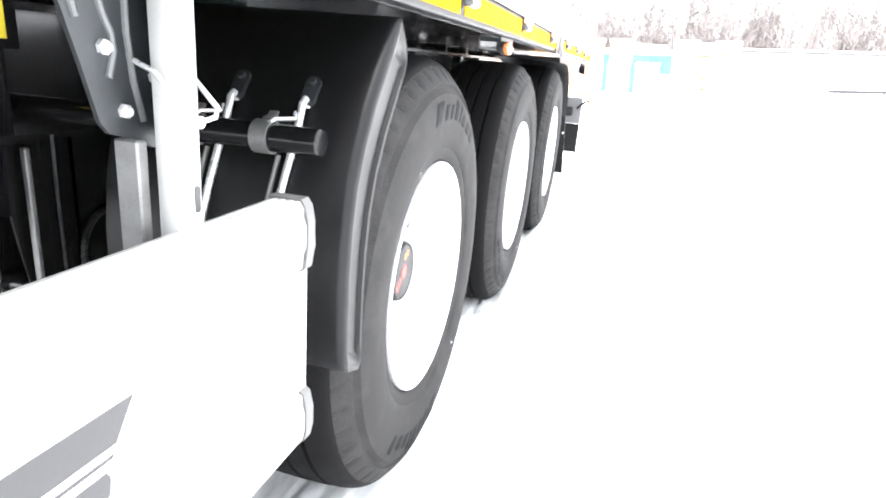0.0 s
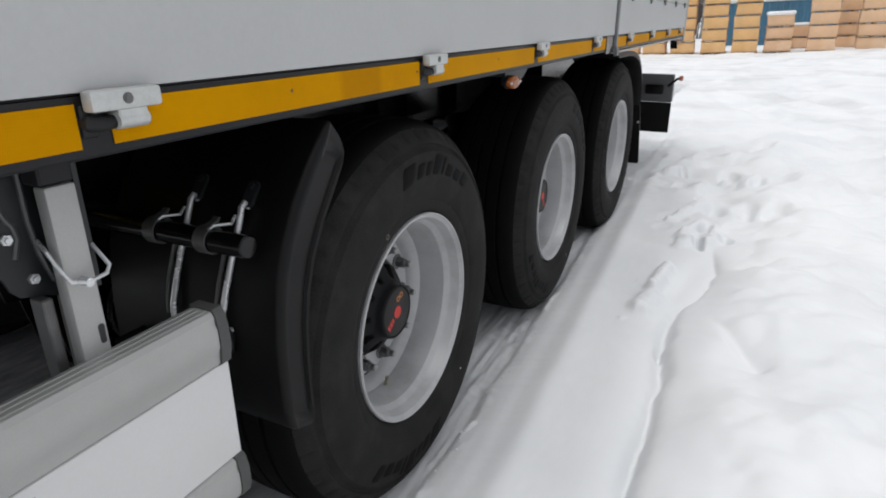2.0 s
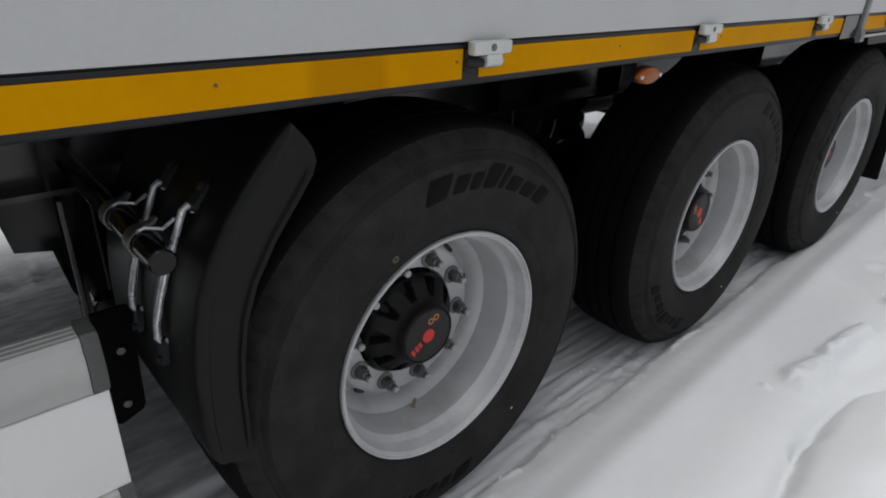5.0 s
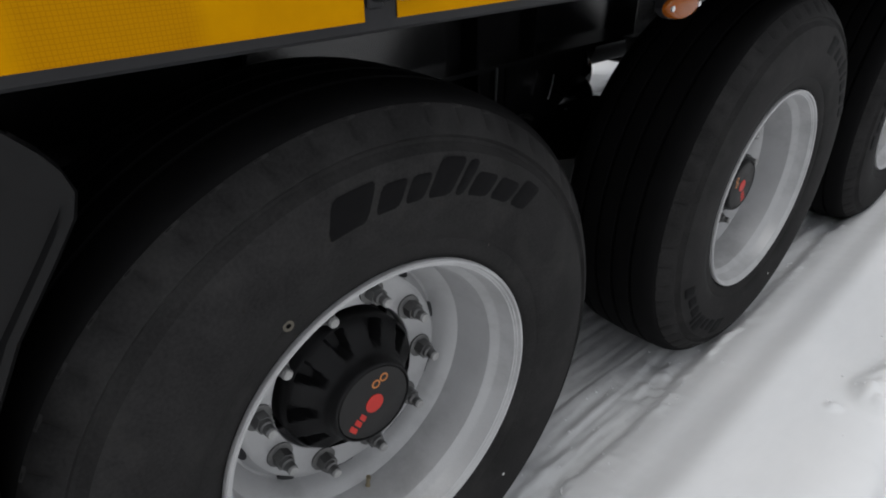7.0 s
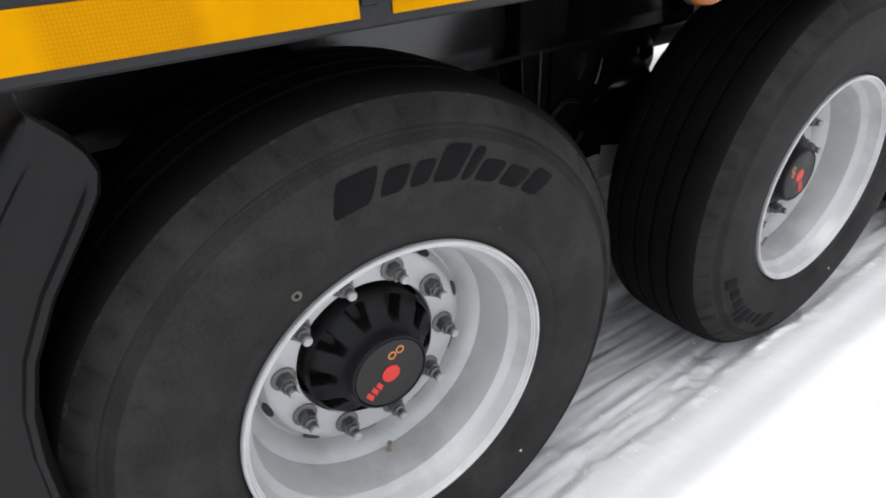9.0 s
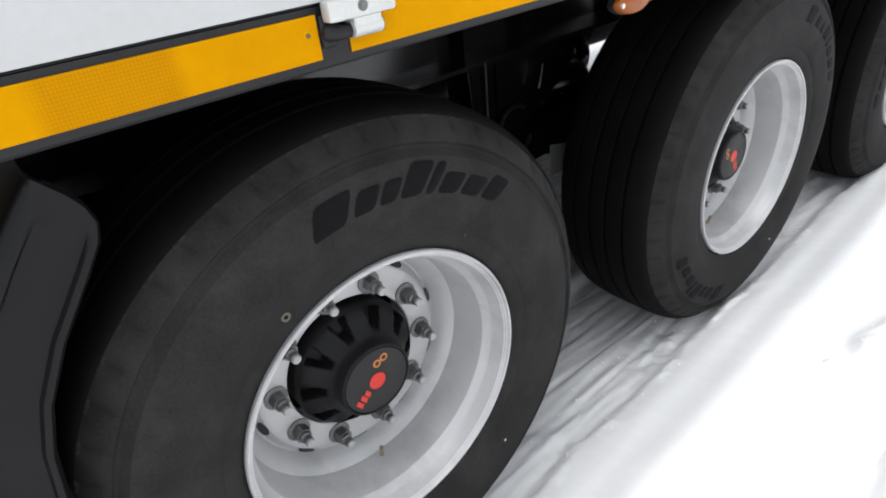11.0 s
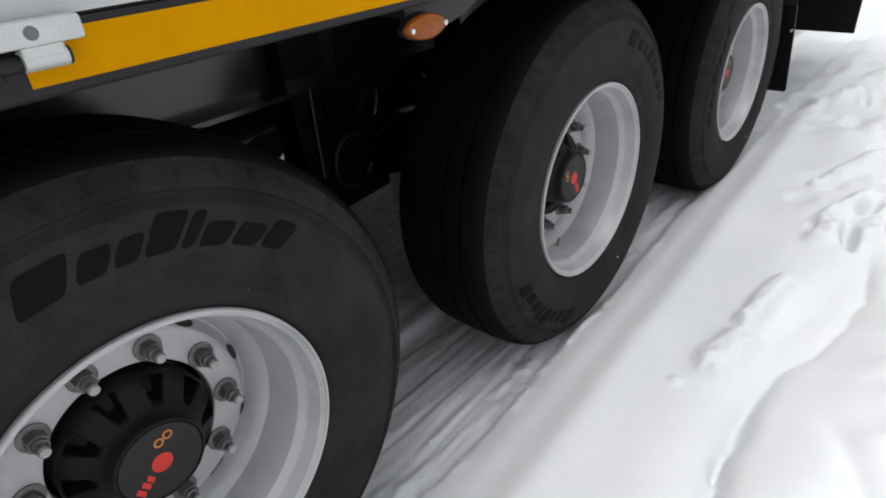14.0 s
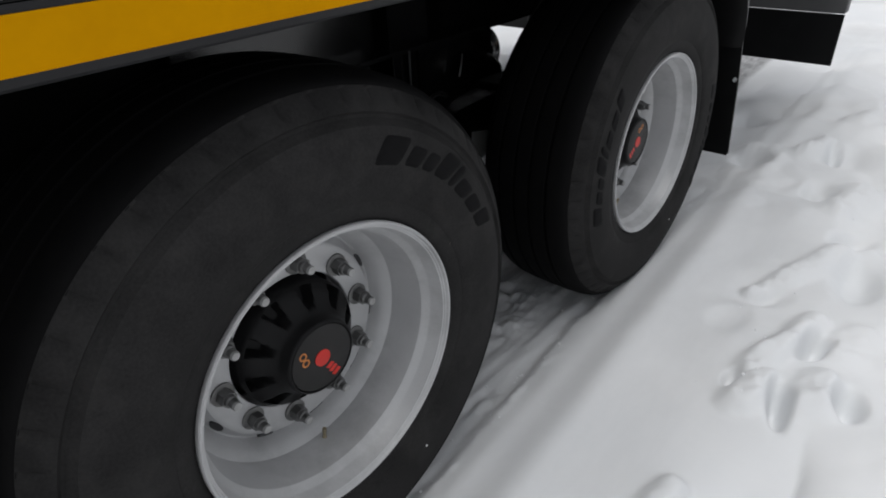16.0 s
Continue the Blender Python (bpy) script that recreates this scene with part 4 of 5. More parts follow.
# running gear
for n, y in enumerate(AXLES):
    bm = bmesh.new()
    tube(bm, [(-2.30, y, HUB_Z), (-0.20, y, HUB_Z)], 0.066, 24)
    part("axle", bm, black_paint, trailer, "black axle tube")
    for side in (1, -1):
        cx = -1.25 + side * 0.65
        out_x = -1.25 + side * 0.91
        bm = disc([(0.0, 0.19), (0.012, 0.205), (0.10, 0.205), (0.112, 0.19), (0.114, 0.10)], 40)
        bmesh.ops.transform(bm, matrix=pose(out_x - 0.057, y, HUB_Z), verts=bm.verts[:])
        part("brake_drum", bm, black_paint, trailer, "dark brake drum")
        # hanger bracket below the beam
        bm = bmesh.new()
        for dx in (-0.055, 0.049):
            prism(bm, [(y - 0.60, 0.838), (y - 0.15, 0.838), (y - 0.15, 0.772), (y - 0.24, 0.70), (y - 0.33, 0.655), (y - 0.42, 0.60), (y - 0.46, 0.54), (y - 0.50, 0.48), (y - 0.565, 0.48), (y - 0.580, 0.50), (y - 0.587, 0.67)], "x", cx + dx, cx + dx + 0.006)
            if n == 0:
                prism(bm, [(-0.72, 0.837), (-0.592, 0.837), (-0.588, 0.67), (-0.588, 0.525), (-0.605, 0.56), (-0.622, 0.66), (-0.630, 0.716), (-0.702, 0.730)], "x", cx + dx + 0.001, cx + dx + 0.005)
        box(bm, (cx - 0.055, y - 0.505, 0.52), (cx + 0.055, y - 0.497, 0.838))
        tube(bm, [(cx - 0.075, y - 0.56, 0.56), (cx + 0.075, y - 0.56, 0.56)], 0.026, 14)
        part("hanger_bracket", bm, black_paint, trailer, "black hanger bracket")
        # trailing arm and air bag
        bm = bmesh.new()
        prism(bm, [(y - 0.60, 0.535), (y - 0.50, 0.585), (y - 0.10, 0.615), (y + 0.10, 0.60), (y + 0.47, 0.545), (y + 0.47, 0.515), (y + 0.10, 0.515), (y - 0.10, 0.490), (y - 0.5, 0.465), (y - 0.60, 0.490)], "x", cx - 0.045, cx + 0.045)
        box(bm, (cx - 0.06, y - 0.09, 0.43), (cx + 0.06, y + 0.09, 0.63), 0.01)
        part("trailing_arm", bm, black_paint, trailer, "black trailing arm")
        profile = [(0.545, 0.075), (0.56, 0.10), (0.60, 0.128), (0.66, 0.138), (0.695, 0.126), (0.71, 0.118), (0.725, 0.126), (0.76, 0.138), (0.81, 0.128), (0.835, 0.10)]
        bm = disc([(z, r) for z, r in profile], 32)
        bmesh.ops.transform(bm, matrix=Matrix.Translation((cx, y + 0.40, 0)) @ Matrix.Rotation(radians(-90), 4, "Y"), verts=bm.verts[:])
        part("air_bag", bm, rubber_mark, trailer, "black rubber air bag")
        # brake chamber with its clamp ring
        bm = disc([(-0.150, 0.04), (-0.146, 0.078), (-0.13, 0.104), (-0.02, 0.110), (-0.012, 0.119), (0.012, 0.119), (0.016, 0.110), (0.075, 0.108), (0.100, 0.092), (0.114, 0.060), (0.118, 0.02)], 32)
        tube(bm, [(-0.13, 0, 0), (-0.27, 0, -0.05)], 0.012, 10)
        bmesh.ops.transform(bm, matrix=Matrix.Translation((cx - side * 0.33, y + 0.212, 0.636)) @ Matrix.Rotation(radians(90), 4, "Z"), verts=bm.verts[:])
        part("brake_chamber", bm, black_paint, trailer, "black brake chamber with a clamp ring")
        # cam housing beside the axle
        bm = disc([(-0.150, 0.04), (-0.146, 0.072), (-0.13, 0.095), (0.085, 0.098), (0.118, 0.082), (0.135, 0.055), (0.140, 0.02)], 28)
        bmesh.ops.transform(bm, matrix=Matrix.Translation((cx - side * 0.17, y + 0.01, 0.590)) @ Matrix.Rotation(radians(90), 4, "Z"), verts=bm.verts[:])
        part("cam_housing", bm, black_paint, trailer, "round black housing on the axle")
    # small data plate below the chamber, on a stay
    bm = prism(bmesh.new(), [(y - 0.408, 0.584), (y - 0.325, 0.566), (y - 0.335, 0.504), (y - 0.345, 0.490), (y - 0.362, 0.483), (y - 0.414, 0.483)], "x", -0.422, -0.419)
    data_plate = part("data_plate", bm, alloy, trailer, "small grey metal plate on a stay")
    part("stay", boxed((-0.556, y - 0.392, 0.545), (-0.4225, y - 0.378, 0.553)), black_paint, data_plate, "thin black stay")
    # air lines that loop beside the beam
    bm = bmesh.new()
    for d in (0.0, 0.03, 0.06):
        pts = [(-0.535 - d, y - 0.435 + 0.070 * math.cos(a), 0.612 + 0.080 * math.sin(a)) for a in np.linspace(0.9, 5.9, 18)]
        tube(bm, pts, 0.0065, 8)
    part("air_hose", bm, hose_black, trailer, "looped glossy black air hoses")
    # thin added tube stands in for the highlight along an upright edge
    part("edge_highlight_bar", tube(bmesh.new(), [(-0.530, y - 0.550, 0.845), (-0.532, y - 0.550, 0.74), (-0.532, y - 0.549, 0.60)], 0.0030, 8), galvanised, trailer, "thin grey upright bar standing in for an edge highlight")
    # bare edge of the bracket's inner lip
    part("bracket_lip", prism(bmesh.new(), [(y - 0.333, 0.795), (y - 0.337, 0.770), (y - 0.352, 0.728), (y - 0.346, 0.735), (y - 0.338, 0.765)], "x", -0.516, -0.512), zinc, trailer, "bare steel bracket edge")
    # upright gussets on the beam's outer face
    for d in (-0.62, -0.40, 0.08):
        bm = boxed((-0.593, y + d, 0.851), (-0.535, y + d + 0.007, 1.044))
        part("gusset", bm, black_paint, trailer)
for y0, y1 in ((0.40, 1.02), (1.72, 2.36)):
    bm = disc([(0.0, 0.05), (0.015, 0.12), (0.05, 0.15), (y1 - y0 - 0.05, 0.15), (y1 - y0 - 0.015, 0.12), (y1 - y0, 0.05)], 32)
    bmesh.ops.transform(bm, matrix=Matrix.Translation((-1.08, y0, 0.735)) @ Matrix.Rotation(radians(90), 4, "Z"), verts=bm.verts[:])
    part("air_tank", bm, black_paint, trailer, "black air tank between the beams")
part("cross_tube", tube(bmesh.new(), [(-2.2, -1.35, 0.72), (-0.3, -1.35, 0.72)], 0.05, 16), black_paint, trailer, "black cross tube")
bm = disc([(-0.42, 0.04), (-0.40, 0.12), (-0.36, 0.145), (0.36, 0.145), (0.40, 0.12), (0.42, 0.04)], 36)
bmesh.ops.transform(bm, matrix=pose(-1.25, -0.95, 0.80), verts=bm.verts[:])
part("air_tank", bm, black_paint, trailer, "black air tank across the frame")


# front quarter guard of the first wheel: a curved sheet with an outer cheek and a raised border
OUTER = [(-0.372, 1.083), (-0.375, 1.081), (-0.381, 1.076), (-0.392, 1.064), (-0.412, 1.042), (-0.442, 1.008), (-0.486, 0.950), (-0.518, 0.892), (-0.543, 0.835), (-0.556, 0.777), (-0.565, 0.700), (-0.567, 0.600), (-0.564, 0.556), (-0.556, 0.522), (-0.548, 0.512)]
INNER = [(-0.358, 1.067), (-0.344, 1.051), (-0.333, 1.033), (-0.3275, 1.013), (-0.334, 0.991), (-0.358, 0.957), (-0.405, 0.895), (-0.444, 0.828), (-0.466, 0.764), (-0.477, 0.700), (-0.482, 0.630), (-0.482, 0.560), (-0.482, 0.520), (-0.484, 0.500), (-0.494, 0.492)]


def quarter_guard():
    bm = bmesh.new()
    def mix(t, lift=0.0):
        return [(0.0, a[0] + (b[0] - a[0]) * t, a[1] + (b[1] - a[1]) * t) for a, b in zip(OUTER, INNER)]
    # across the section: back edge, front sheet, rounded corner, border, sunk cheek, border, inner edge
    section = [(-0.43, 0.06), (-0.43, 0.0), (-0.08, 0.0), (-0.045, 0.012), (0.004, 0.02), (0.016, 0.06), (0.020, 0.16), (0.0195, 0.26), (0.013, 0.30), (0.012, 0.84), (0.018, 0.875), (0.019, 0.95), (0.012, 1.0), (-0.012, 1.02), (-0.012, 0.98), (0.004, 0.90), (-0.002, 0.3), (-0.01, 0.12), (-0.07, 0.06)]
    rings = []
    for k, (a, b) in enumerate(zip(OUTER, INNER)):
        flush = k < 4 or k > len(OUTER) - 3
        rings.append([bm.verts.new((0.0185 if flush and 0.2 < t < 0.9 and x > 0.01 else x, a[0] + (b[0] - a[0]) * t, a[1] + (b[1] - a[1]) * t)) for x, t in section])
    n = len(section)
    for p, q in zip(rings, rings[1:]):
        for k in range(n):
            bm.faces.new((p[k], p[(k + 1) % n], q[(k + 1) % n], q[k]))
    bm.faces.new(rings[0][::-1])
    bm.faces.new(rings[-1])
    bmesh.ops.subdivide_edges(bm, edges=[e for e in bm.edges if abs((e.verts[0].co - e.verts[1].co).normalized().z) > 0.6], cuts=1, smooth=0.0)
    return bm


guard = part("wheel_guard", quarter_guard(), plastic, trailer, "black moulded plastic wheel guard", 50)
guard.matrix_basis = pose(0.013, 0, 0)
# guard carrier: a black tube with two band clamps and bright hooked rods
part("guard_tube", disc([(-0.62, 0.021), (-0.011, 0.021), (-0.008, 0.0185)], 24), black_paint, trailer, "glossy black carrier tube").matrix_basis = pose(0.0, -0.569, 0.891)
for x in (-0.072, -0.200):
    bm, _ = turned([(x - 0.044, 0.0225), (x - 0.016, 0.0225), (x - 0.016, 0.0255), (x - 0.044, 0.0255)], 28, close=True)
    prism(bm, [(0.004, 0.024), (0.020, 0.026), (0.027, 0.035), (0.023, 0.037), (0.016, 0.031), (0.002, 0.028)], "x", x - 0.036, x - 0.022)
    clamp = part("band_clamp", bm, steel_dull, trailer, "steel band clamp")
    clamp.matrix_basis = pose(0, -0.569, 0.891)
    bm = bmesh.new()
    tube(bm, [(x - 0.001, -0.494, 0.934), (x, -0.496, 0.940), (x, -0.503, 0.945), (x, -0.511, 0.940), (x, -0.522, 0.912), (x - 0.004, -0.543, 0.858), (x - 0.012, -0.561, 0.798), (x - 0.018, -0.574, 0.745), (x - 0.020, -0.576, 0.718), (x - 0.018, -0.569, 0.709), (x - 0.010, -0.560, 0.712)], 0.0062, 12)
    part("hooked_rod", bm, zinc, trailer, "bright zinc-plated hooked rod")
    bm = bmesh.new()
    tube(bm, [(x - 0.024, -0.542, 0.860), (x - 0.032, -0.560, 0.798), (x - 0.036, -0.570, 0.752), (x - 0.036, -0.573, 0.720)], 0.0044, 8)
    part("hooked_rod", bm, steel_dull, trailer)
    for y, z, lean in ((-0.482, 0.956, 40), (-0.570, 0.690, 5)):
        bm = bmesh.new()
        lug = [(0.013 * math.cos(radians(a)), (0.014 if a <= 180 else -0.014) + 0.013 * math.sin(radians(a))) for a in range(0, 360, 20)]
        prism(bm, lug, "y", -0.006, 0.004)
        tube(bm, [(0, -0.006, 0.014 if z > 0.8 else -0.014), (0, -0.013, 0.014 if z > 0.8 else -0.014)], 0.0065, 8)
        part("rod_bracket", bm, galvanised, trailer, "small steel rod bracket").matrix_basis = pose(x - (0.018 if z < 0.8 else 0.0), y, z, -lean, 0, 0)
    # bent strap that ties the rod's hook to the carrier
    bm = bmesh.new()
    d = x + 0.072
    tube(bm, [(d - 0.092, -0.578, 0.912), (d - 0.088, -0.565, 0.918), (d - 0.066, -0.546, 0.919), (d - 0.078, -0.524, 0.926)], 0.0032, 8)
    part("clamp_strap", bm, zinc, trailer, "bright bent clamp strap")

# rear guard and flap of the last wheel
bm = bmesh.new()
arc = [(2.30, 1.082), (2.62, 1.080), (2.75, 1.073), (2.88, 1.056), (2.98, 1.033), (3.06, 1.0), (3.13, 0.955), (3.18, 0.90), (3.215, 0.84), (3.232, 0.78), (3.236, 0.72)]
rings = [[bm.verts.new((x, y, z)) for x, y, z in ((-0.42, y, z), (0.030, y, z), (0.034, y - 0.02 * (y - 2.62), z - 0.03), (-0.002, y - 0.04 * (y - 2.62), z - 0.032), (-0.42, y - 0.02 * (y - 2.62), z - 0.012))] for y, z in arc]
for p, q in zip(rings, rings[1:]):
    for k in range(5):
        bm.faces.new((p[k], p[(k + 1) % 5], q[(k + 1) % 5], q[k]))
bm.faces.new(rings[0][::-1])
bm.faces.new(rings[-1])
part("wheel_guard", bm, plastic, trailer, "black plastic rear wheel guard", 50)
flap = part("mud_flap", prism(bmesh.new(), [(-0.43, 0.272), (0.052, 0.272), (0.058, 0.282), (0.042, 0.55), (0.020, 0.80), (-0.43, 0.80)], "y", 3.236, 3.246), plastic, trailer, "black rubber mud flap")
for x, z in ((0.030, 0.57), (-0.20, 0.57), (-0.38, 0.57), (0.002, 0.76)):
    part("flap_bolt", tube(bmesh.new(), [(x, 3.236, z), (x, 3.229, z)], 0.008, 10), zinc, flap)

# rear light carrier
carrier = part("rear_light_carrier", boxed((-2.52, 5.144, 0.490), (0.028, 5.224, 0.752), 0.006), carrier_grey, trailer, "grey steel rear light carrier")
bm = boxed((-0.230, 5.109, 0.565), (-0.055, 5.144, 0.656), 0.024, 3)
part("rear_lamp", bm, plastic, carrier, "black rear lamp housing")
bm = boxed((-2.50, 5.122, 0.197), (0.030, 5.137, 0.4895), 0.003)
part("rear_flap", bm, plastic, trailer, "black rubber flap under the rear lights")
bm = bmesh.new()
tube(bm, [(-0.02, 5.144, 0.642), (0.02, 5.144, 0.68), (0.057, 5.144, 0.714), (0.078, 5.144, 0.719)], 0.012, 10)
stalk = part("marker_stalk", bm, plastic, trailer, "black rubber marker lamp stalk")
bm = bmesh.new()
tube(bm, [(0.075, 5.144, 0.719), (0.083, 5.144, 0.720), (0.106, 5.144, 0.722), (0.112, 5.144, 0.722)], [0.02, 0.024, 0.024, 0.016], 16)
part("marker_lens", bm, lamp_red, stalk, "small red marker lens")

bm = prism(bmesh.new(), [(5.36, 1.165), (5.36, 0.985), (5.29, 0.985), (5.24, 1.055), (4.72, 1.088), (4.72, 1.0955), (5.20, 1.0955)], "x", -0.06, 0.0)
part("rear_bracket", bm, black_paint, trailer, "black bracket below the rear corner")

# side marker lamp on its bracket
LAMP_Y = 0.604
bm = bmesh.new()
oval = [(LAMP_Y + 0.0525 * math.cos(radians(a)) * (1 - 0.12 * abs(math.sin(radians(a)))), 1.0680 + 0.0215 * math.sin(radians(a))) for a in range(0, 360, 12)]
base = part("side_marker_lamp", prism(bm, oval, "x", 0.018, 0.030), rail_paint, trailer, "oval orange side marker lamp")
bm = bmesh.new()
levels = ((0.030, 0.97), (0.039, 0.95), (0.044, 0.84), (0.046, 0.6))
rings = [[bm.verts.new((x, LAMP_Y + (y - LAMP_Y) * s, 1.0680 + (z - 1.0680) * s)) for y, z in oval] for x, s in levels]
for p, q in zip(rings, rings[1:]):
    for k in range(len(oval)):
        bm.faces.new((p[k], p[(k + 1) % len(oval)], q[(k + 1) % len(oval)], q[k]))
bm.faces.new(rings[-1])
bm.faces.new(rings[0][::-1])
part("lens", bm, lamp_orange, base, "orange ribbed lens", 50)
for d in (-0.0415, 0.0415):
    part("screw", tube(bmesh.new(), [(0.034, LAMP_Y + d, 1.0680), (0.0455, LAMP_Y + d, 1.0680)], 0.0045, 12), zinc, base)
bm = prism(bmesh.new(), [(LAMP_Y - 0.030, 1.058), (LAMP_Y + 0.085, 1.058), (LAMP_Y + 0.125, 1.066), (LAMP_Y + 0.172, 1.088), (LAMP_Y + 0.190, 1.1015), (LAMP_Y - 0.030, 1.1015)], "x", 0.004, 0.017)
box(bm, (-0.05, LAMP_Y - 0.030, 1.085), (0.006, LAMP_Y - 0.020, 1.0995))
part("lamp_bracket", bm, galvanised, trailer, "dark grey lamp bracket")

# side guard: two aluminium rails with a white panel between, and end caps
TOP = [(-0.0160, 0.7405), (0.0260, 0.7405), (0.0320, 0.7445), (0.0345, 0.7675), (0.0375, 0.7745), (0.0375, 0.8045), (0.0335, 0.8145), (0.0335, 0.8265), (0.0280, 0.8345), (0.0240, 0.8350), (0.0230, 0.8340), (0.0200, 0.8340), (0.0190, 0.8350), (0.0120, 0.8350), (0.0110, 0.8340), (0.0080, 0.8340), (0.0070, 0.8350), (0.0000, 0.8350), (-0.0010, 0.8340), (-0.0040, 0.8340), (-0.0050, 0.8350), (-0.0160, 0.8325)]
BOTTOM = [(-0.0160, 0.4770), (0.0280, 0.4770), (0.0345, 0.4830), (0.0375, 0.4970), (0.0375, 0.5270), (0.0345, 0.5370), (0.0335, 0.5530), (0.0260, 0.5575), (-0.0160, 0.5575)]
side_guard_rail = part("side_guard_rail", prism(bmesh.new(), TOP, "y", -7.0, -0.700), alloy, trailer, "grooved aluminium side guard rail", 25)
part("side_guard_rail", prism(bmesh.new(), BOTTOM, "y", -7.0, -0.700), alloy, trailer, "aluminium lower side guard rail", 25)
part("side_guard_panel", boxed((0.006, -7.0, 0.5585), (0.0285, -0.680, 0.7395), 0.0015), white_panel, trailer, "plain white side guard panel with dark stripes")
CAP_TOP = [(-0.0180, 0.7375), (0.0270, 0.7375), (0.0355, 0.7435), (0.0395, 0.7725), (0.0395, 0.8065), (0.0355, 0.8285), (0.0290, 0.8375), (-0.0180, 0.8375)]
CAP_BOTTOM = [(-0.0180, 0.4740), (0.0300, 0.4740), (0.0370, 0.4810), (0.0398, 0.4970), (0.0398, 0.5290), (0.0355, 0.5540), (0.0270, 0.5605), (-0.0180, 0.5605)]
for outline in (CAP_TOP, CAP_BOTTOM):
    bm = prism(bmesh.new(), outline, "y", -0.699, -0.678)
    bmesh.ops.bevel(bm, geom=[e for e in bm.edges if all(abs(v.co.y + 0.678) < 1e-4 for v in e.verts)], offset=0.002, segments=2, affect="EDGES")
    part("end_cap", bm, end_cap_grey, trailer, "grey plastic rail end cap")
# printed stripes on the white panel
bm = bmesh.new()
prism(bm, [(-0.997, 0.7210), (-1.020, 0.6850), (-1.62, 0.6850), (-1.62, 0.7210)], "x", 0.0286, 0.0292)
prism(bm, [(-1.022, 0.6770), (-1.026, 0.6730), (-1.62, 0.6730), (-1.62, 0.6770)], "x", 0.0286, 0.0292)
tail = [(-1.033, 0.664), (-1.029, 0.656), (-1.031, 0.641), (-1.043, 0.629), (-1.073, 0.621), (-1.62, 0.621), (-1.62, 0.664)]
prism(bm, tail, "x", 0.0286, 0.0292)
part("printed_stripes", bm, print_black, trailer, "dark printed stripes", 0)

# folding arm of the side guard with its pressed plate and wire clip
def plate():
    bm = bmesh.new()
    edge = [(-0.972, 1.098), (-0.937, 0.992), (-0.922, 0.942), (-0.912, 0.931), (-0.889, 0.925), (-0.856, 0.912), (-0.836, 0.910), (-0.829, 0.924), (-0.836, 1.098)]
    prism(bm, edge, "x", -0.060, -0.055)
    prism(bm, [(-0.836, 0.924), (-0.829, 0.924), (-0.829, 1.098), (-0.836, 1.098)], "x", -0.055, -0.020)
    return bm


arm_plate = part("arm_plate", plate(), galvanised, trailer, "pressed grey steel arm plate")
for pts in ([(-0.944, 1.088), (-0.944, 1.053), (-0.939, 1.033)], [(-0.914, 1.090), (-0.913, 1.048), (-0.909, 1.036), (-0.902, 1.022), (-0.900, 1.006), (-0.908, 0.982)], [(-0.882, 1.090), (-0.883, 1.024), (-0.878, 0.979), (-0.868, 0.940)]):
    part("pressed_rib", tube(bmesh.new(), [(-0.0555, y, z) for y, z in pts], 0.0042, 8), rib_grey, arm_plate, "worn pressed rib")
for y, z in ((-0.913, 1.009), (-0.893, 0.951), (-0.8445, 1.021), (-0.851, 0.983)):
    bm = tube(bmesh.new(), [(-0.056, y, z), (-0.050, y, z)], 0.0072, 6)
    tube(bm, [(-0.050, y, z), (-0.046, y, z)], 0.004, 10)
    part("plate_bolt", bm, zinc, arm_plate)
arm = part("folding_arm", boxed((-0.034, -0.880, 0.700), (-0.010, -0.840, 1.070), 0.004, 2), alloy, trailer, "pale square folding arm")
bm = bmesh.new()
slot = [(-0.849 + 0.0045 * math.cos(radians(a)), (0.872 if a <= 180 else 0.852) + 0.0045 * math.sin(radians(a))) for a in range(0, 360, 30)]
part("slot", prism(bm, slot, "x", -0.0099, -0.0092), print_black, arm)
part("side_face", boxed((-0.064, -0.900, 0.690), (-0.036, -0.8855, 0.925), 0.002), steel_dull, trailer, "grey inner arm channel")
part("arm_head", boxed((-0.05, -0.882, 1.0705), (-0.012, -0.839, 1.099), 0.003), rail_paint, trailer)
bm = bmesh.new()
tube(bm, [(-0.050, -0.880, 0.998), (-0.020, -0.889, 0.990), (0.0, -0.888, 0.966), (0.004, -0.882, 0.952), (0.004, -0.860, 0.944), (0.004, -0.834, 0.947), (0.002, -0.827, 0.956), (-0.020, -0.830, 0.981), (-0.045, -0.832, 0.994)], 0.0028, 8)
part("wire_clip", bm, zinc, trailer, "bright wire safety clip")
part("clip_button", tube(bmesh.new(), [(-0.010, -0.860, 0.944), (0.007, -0.860, 0.944)], 0.006, 12), zinc, trailer)
# black plate bolted upright ahead of the guard
bm = prism(bmesh.new(), [(-0.632, 0.665), (-0.562, 0.665), (-0.561, 0.600), (-0.567, 0.420), (-0.574, 0.408), (-0.618, 0.390), (-0.632, 0.398)], "x", -0.334, -0.327)
lug = part("stone_plate", bm, rubber_mark, trailer, "black bolted plate ahead of the wheel")
part("stay_bar", boxed((-0.533, -0.6115, 0.50), (-0.521, -0.6015, 0.83), 0.002), steel_dull, trailer, "grey upright stay bar")
for y, z in ((-0.593, 0.570), (-0.602, 0.440)):
    part("plate_bolt", tube(bmesh.new(), [(-0.327, y, z), (-0.319, y, z)], 0.009, 6), steel_dull, lug)


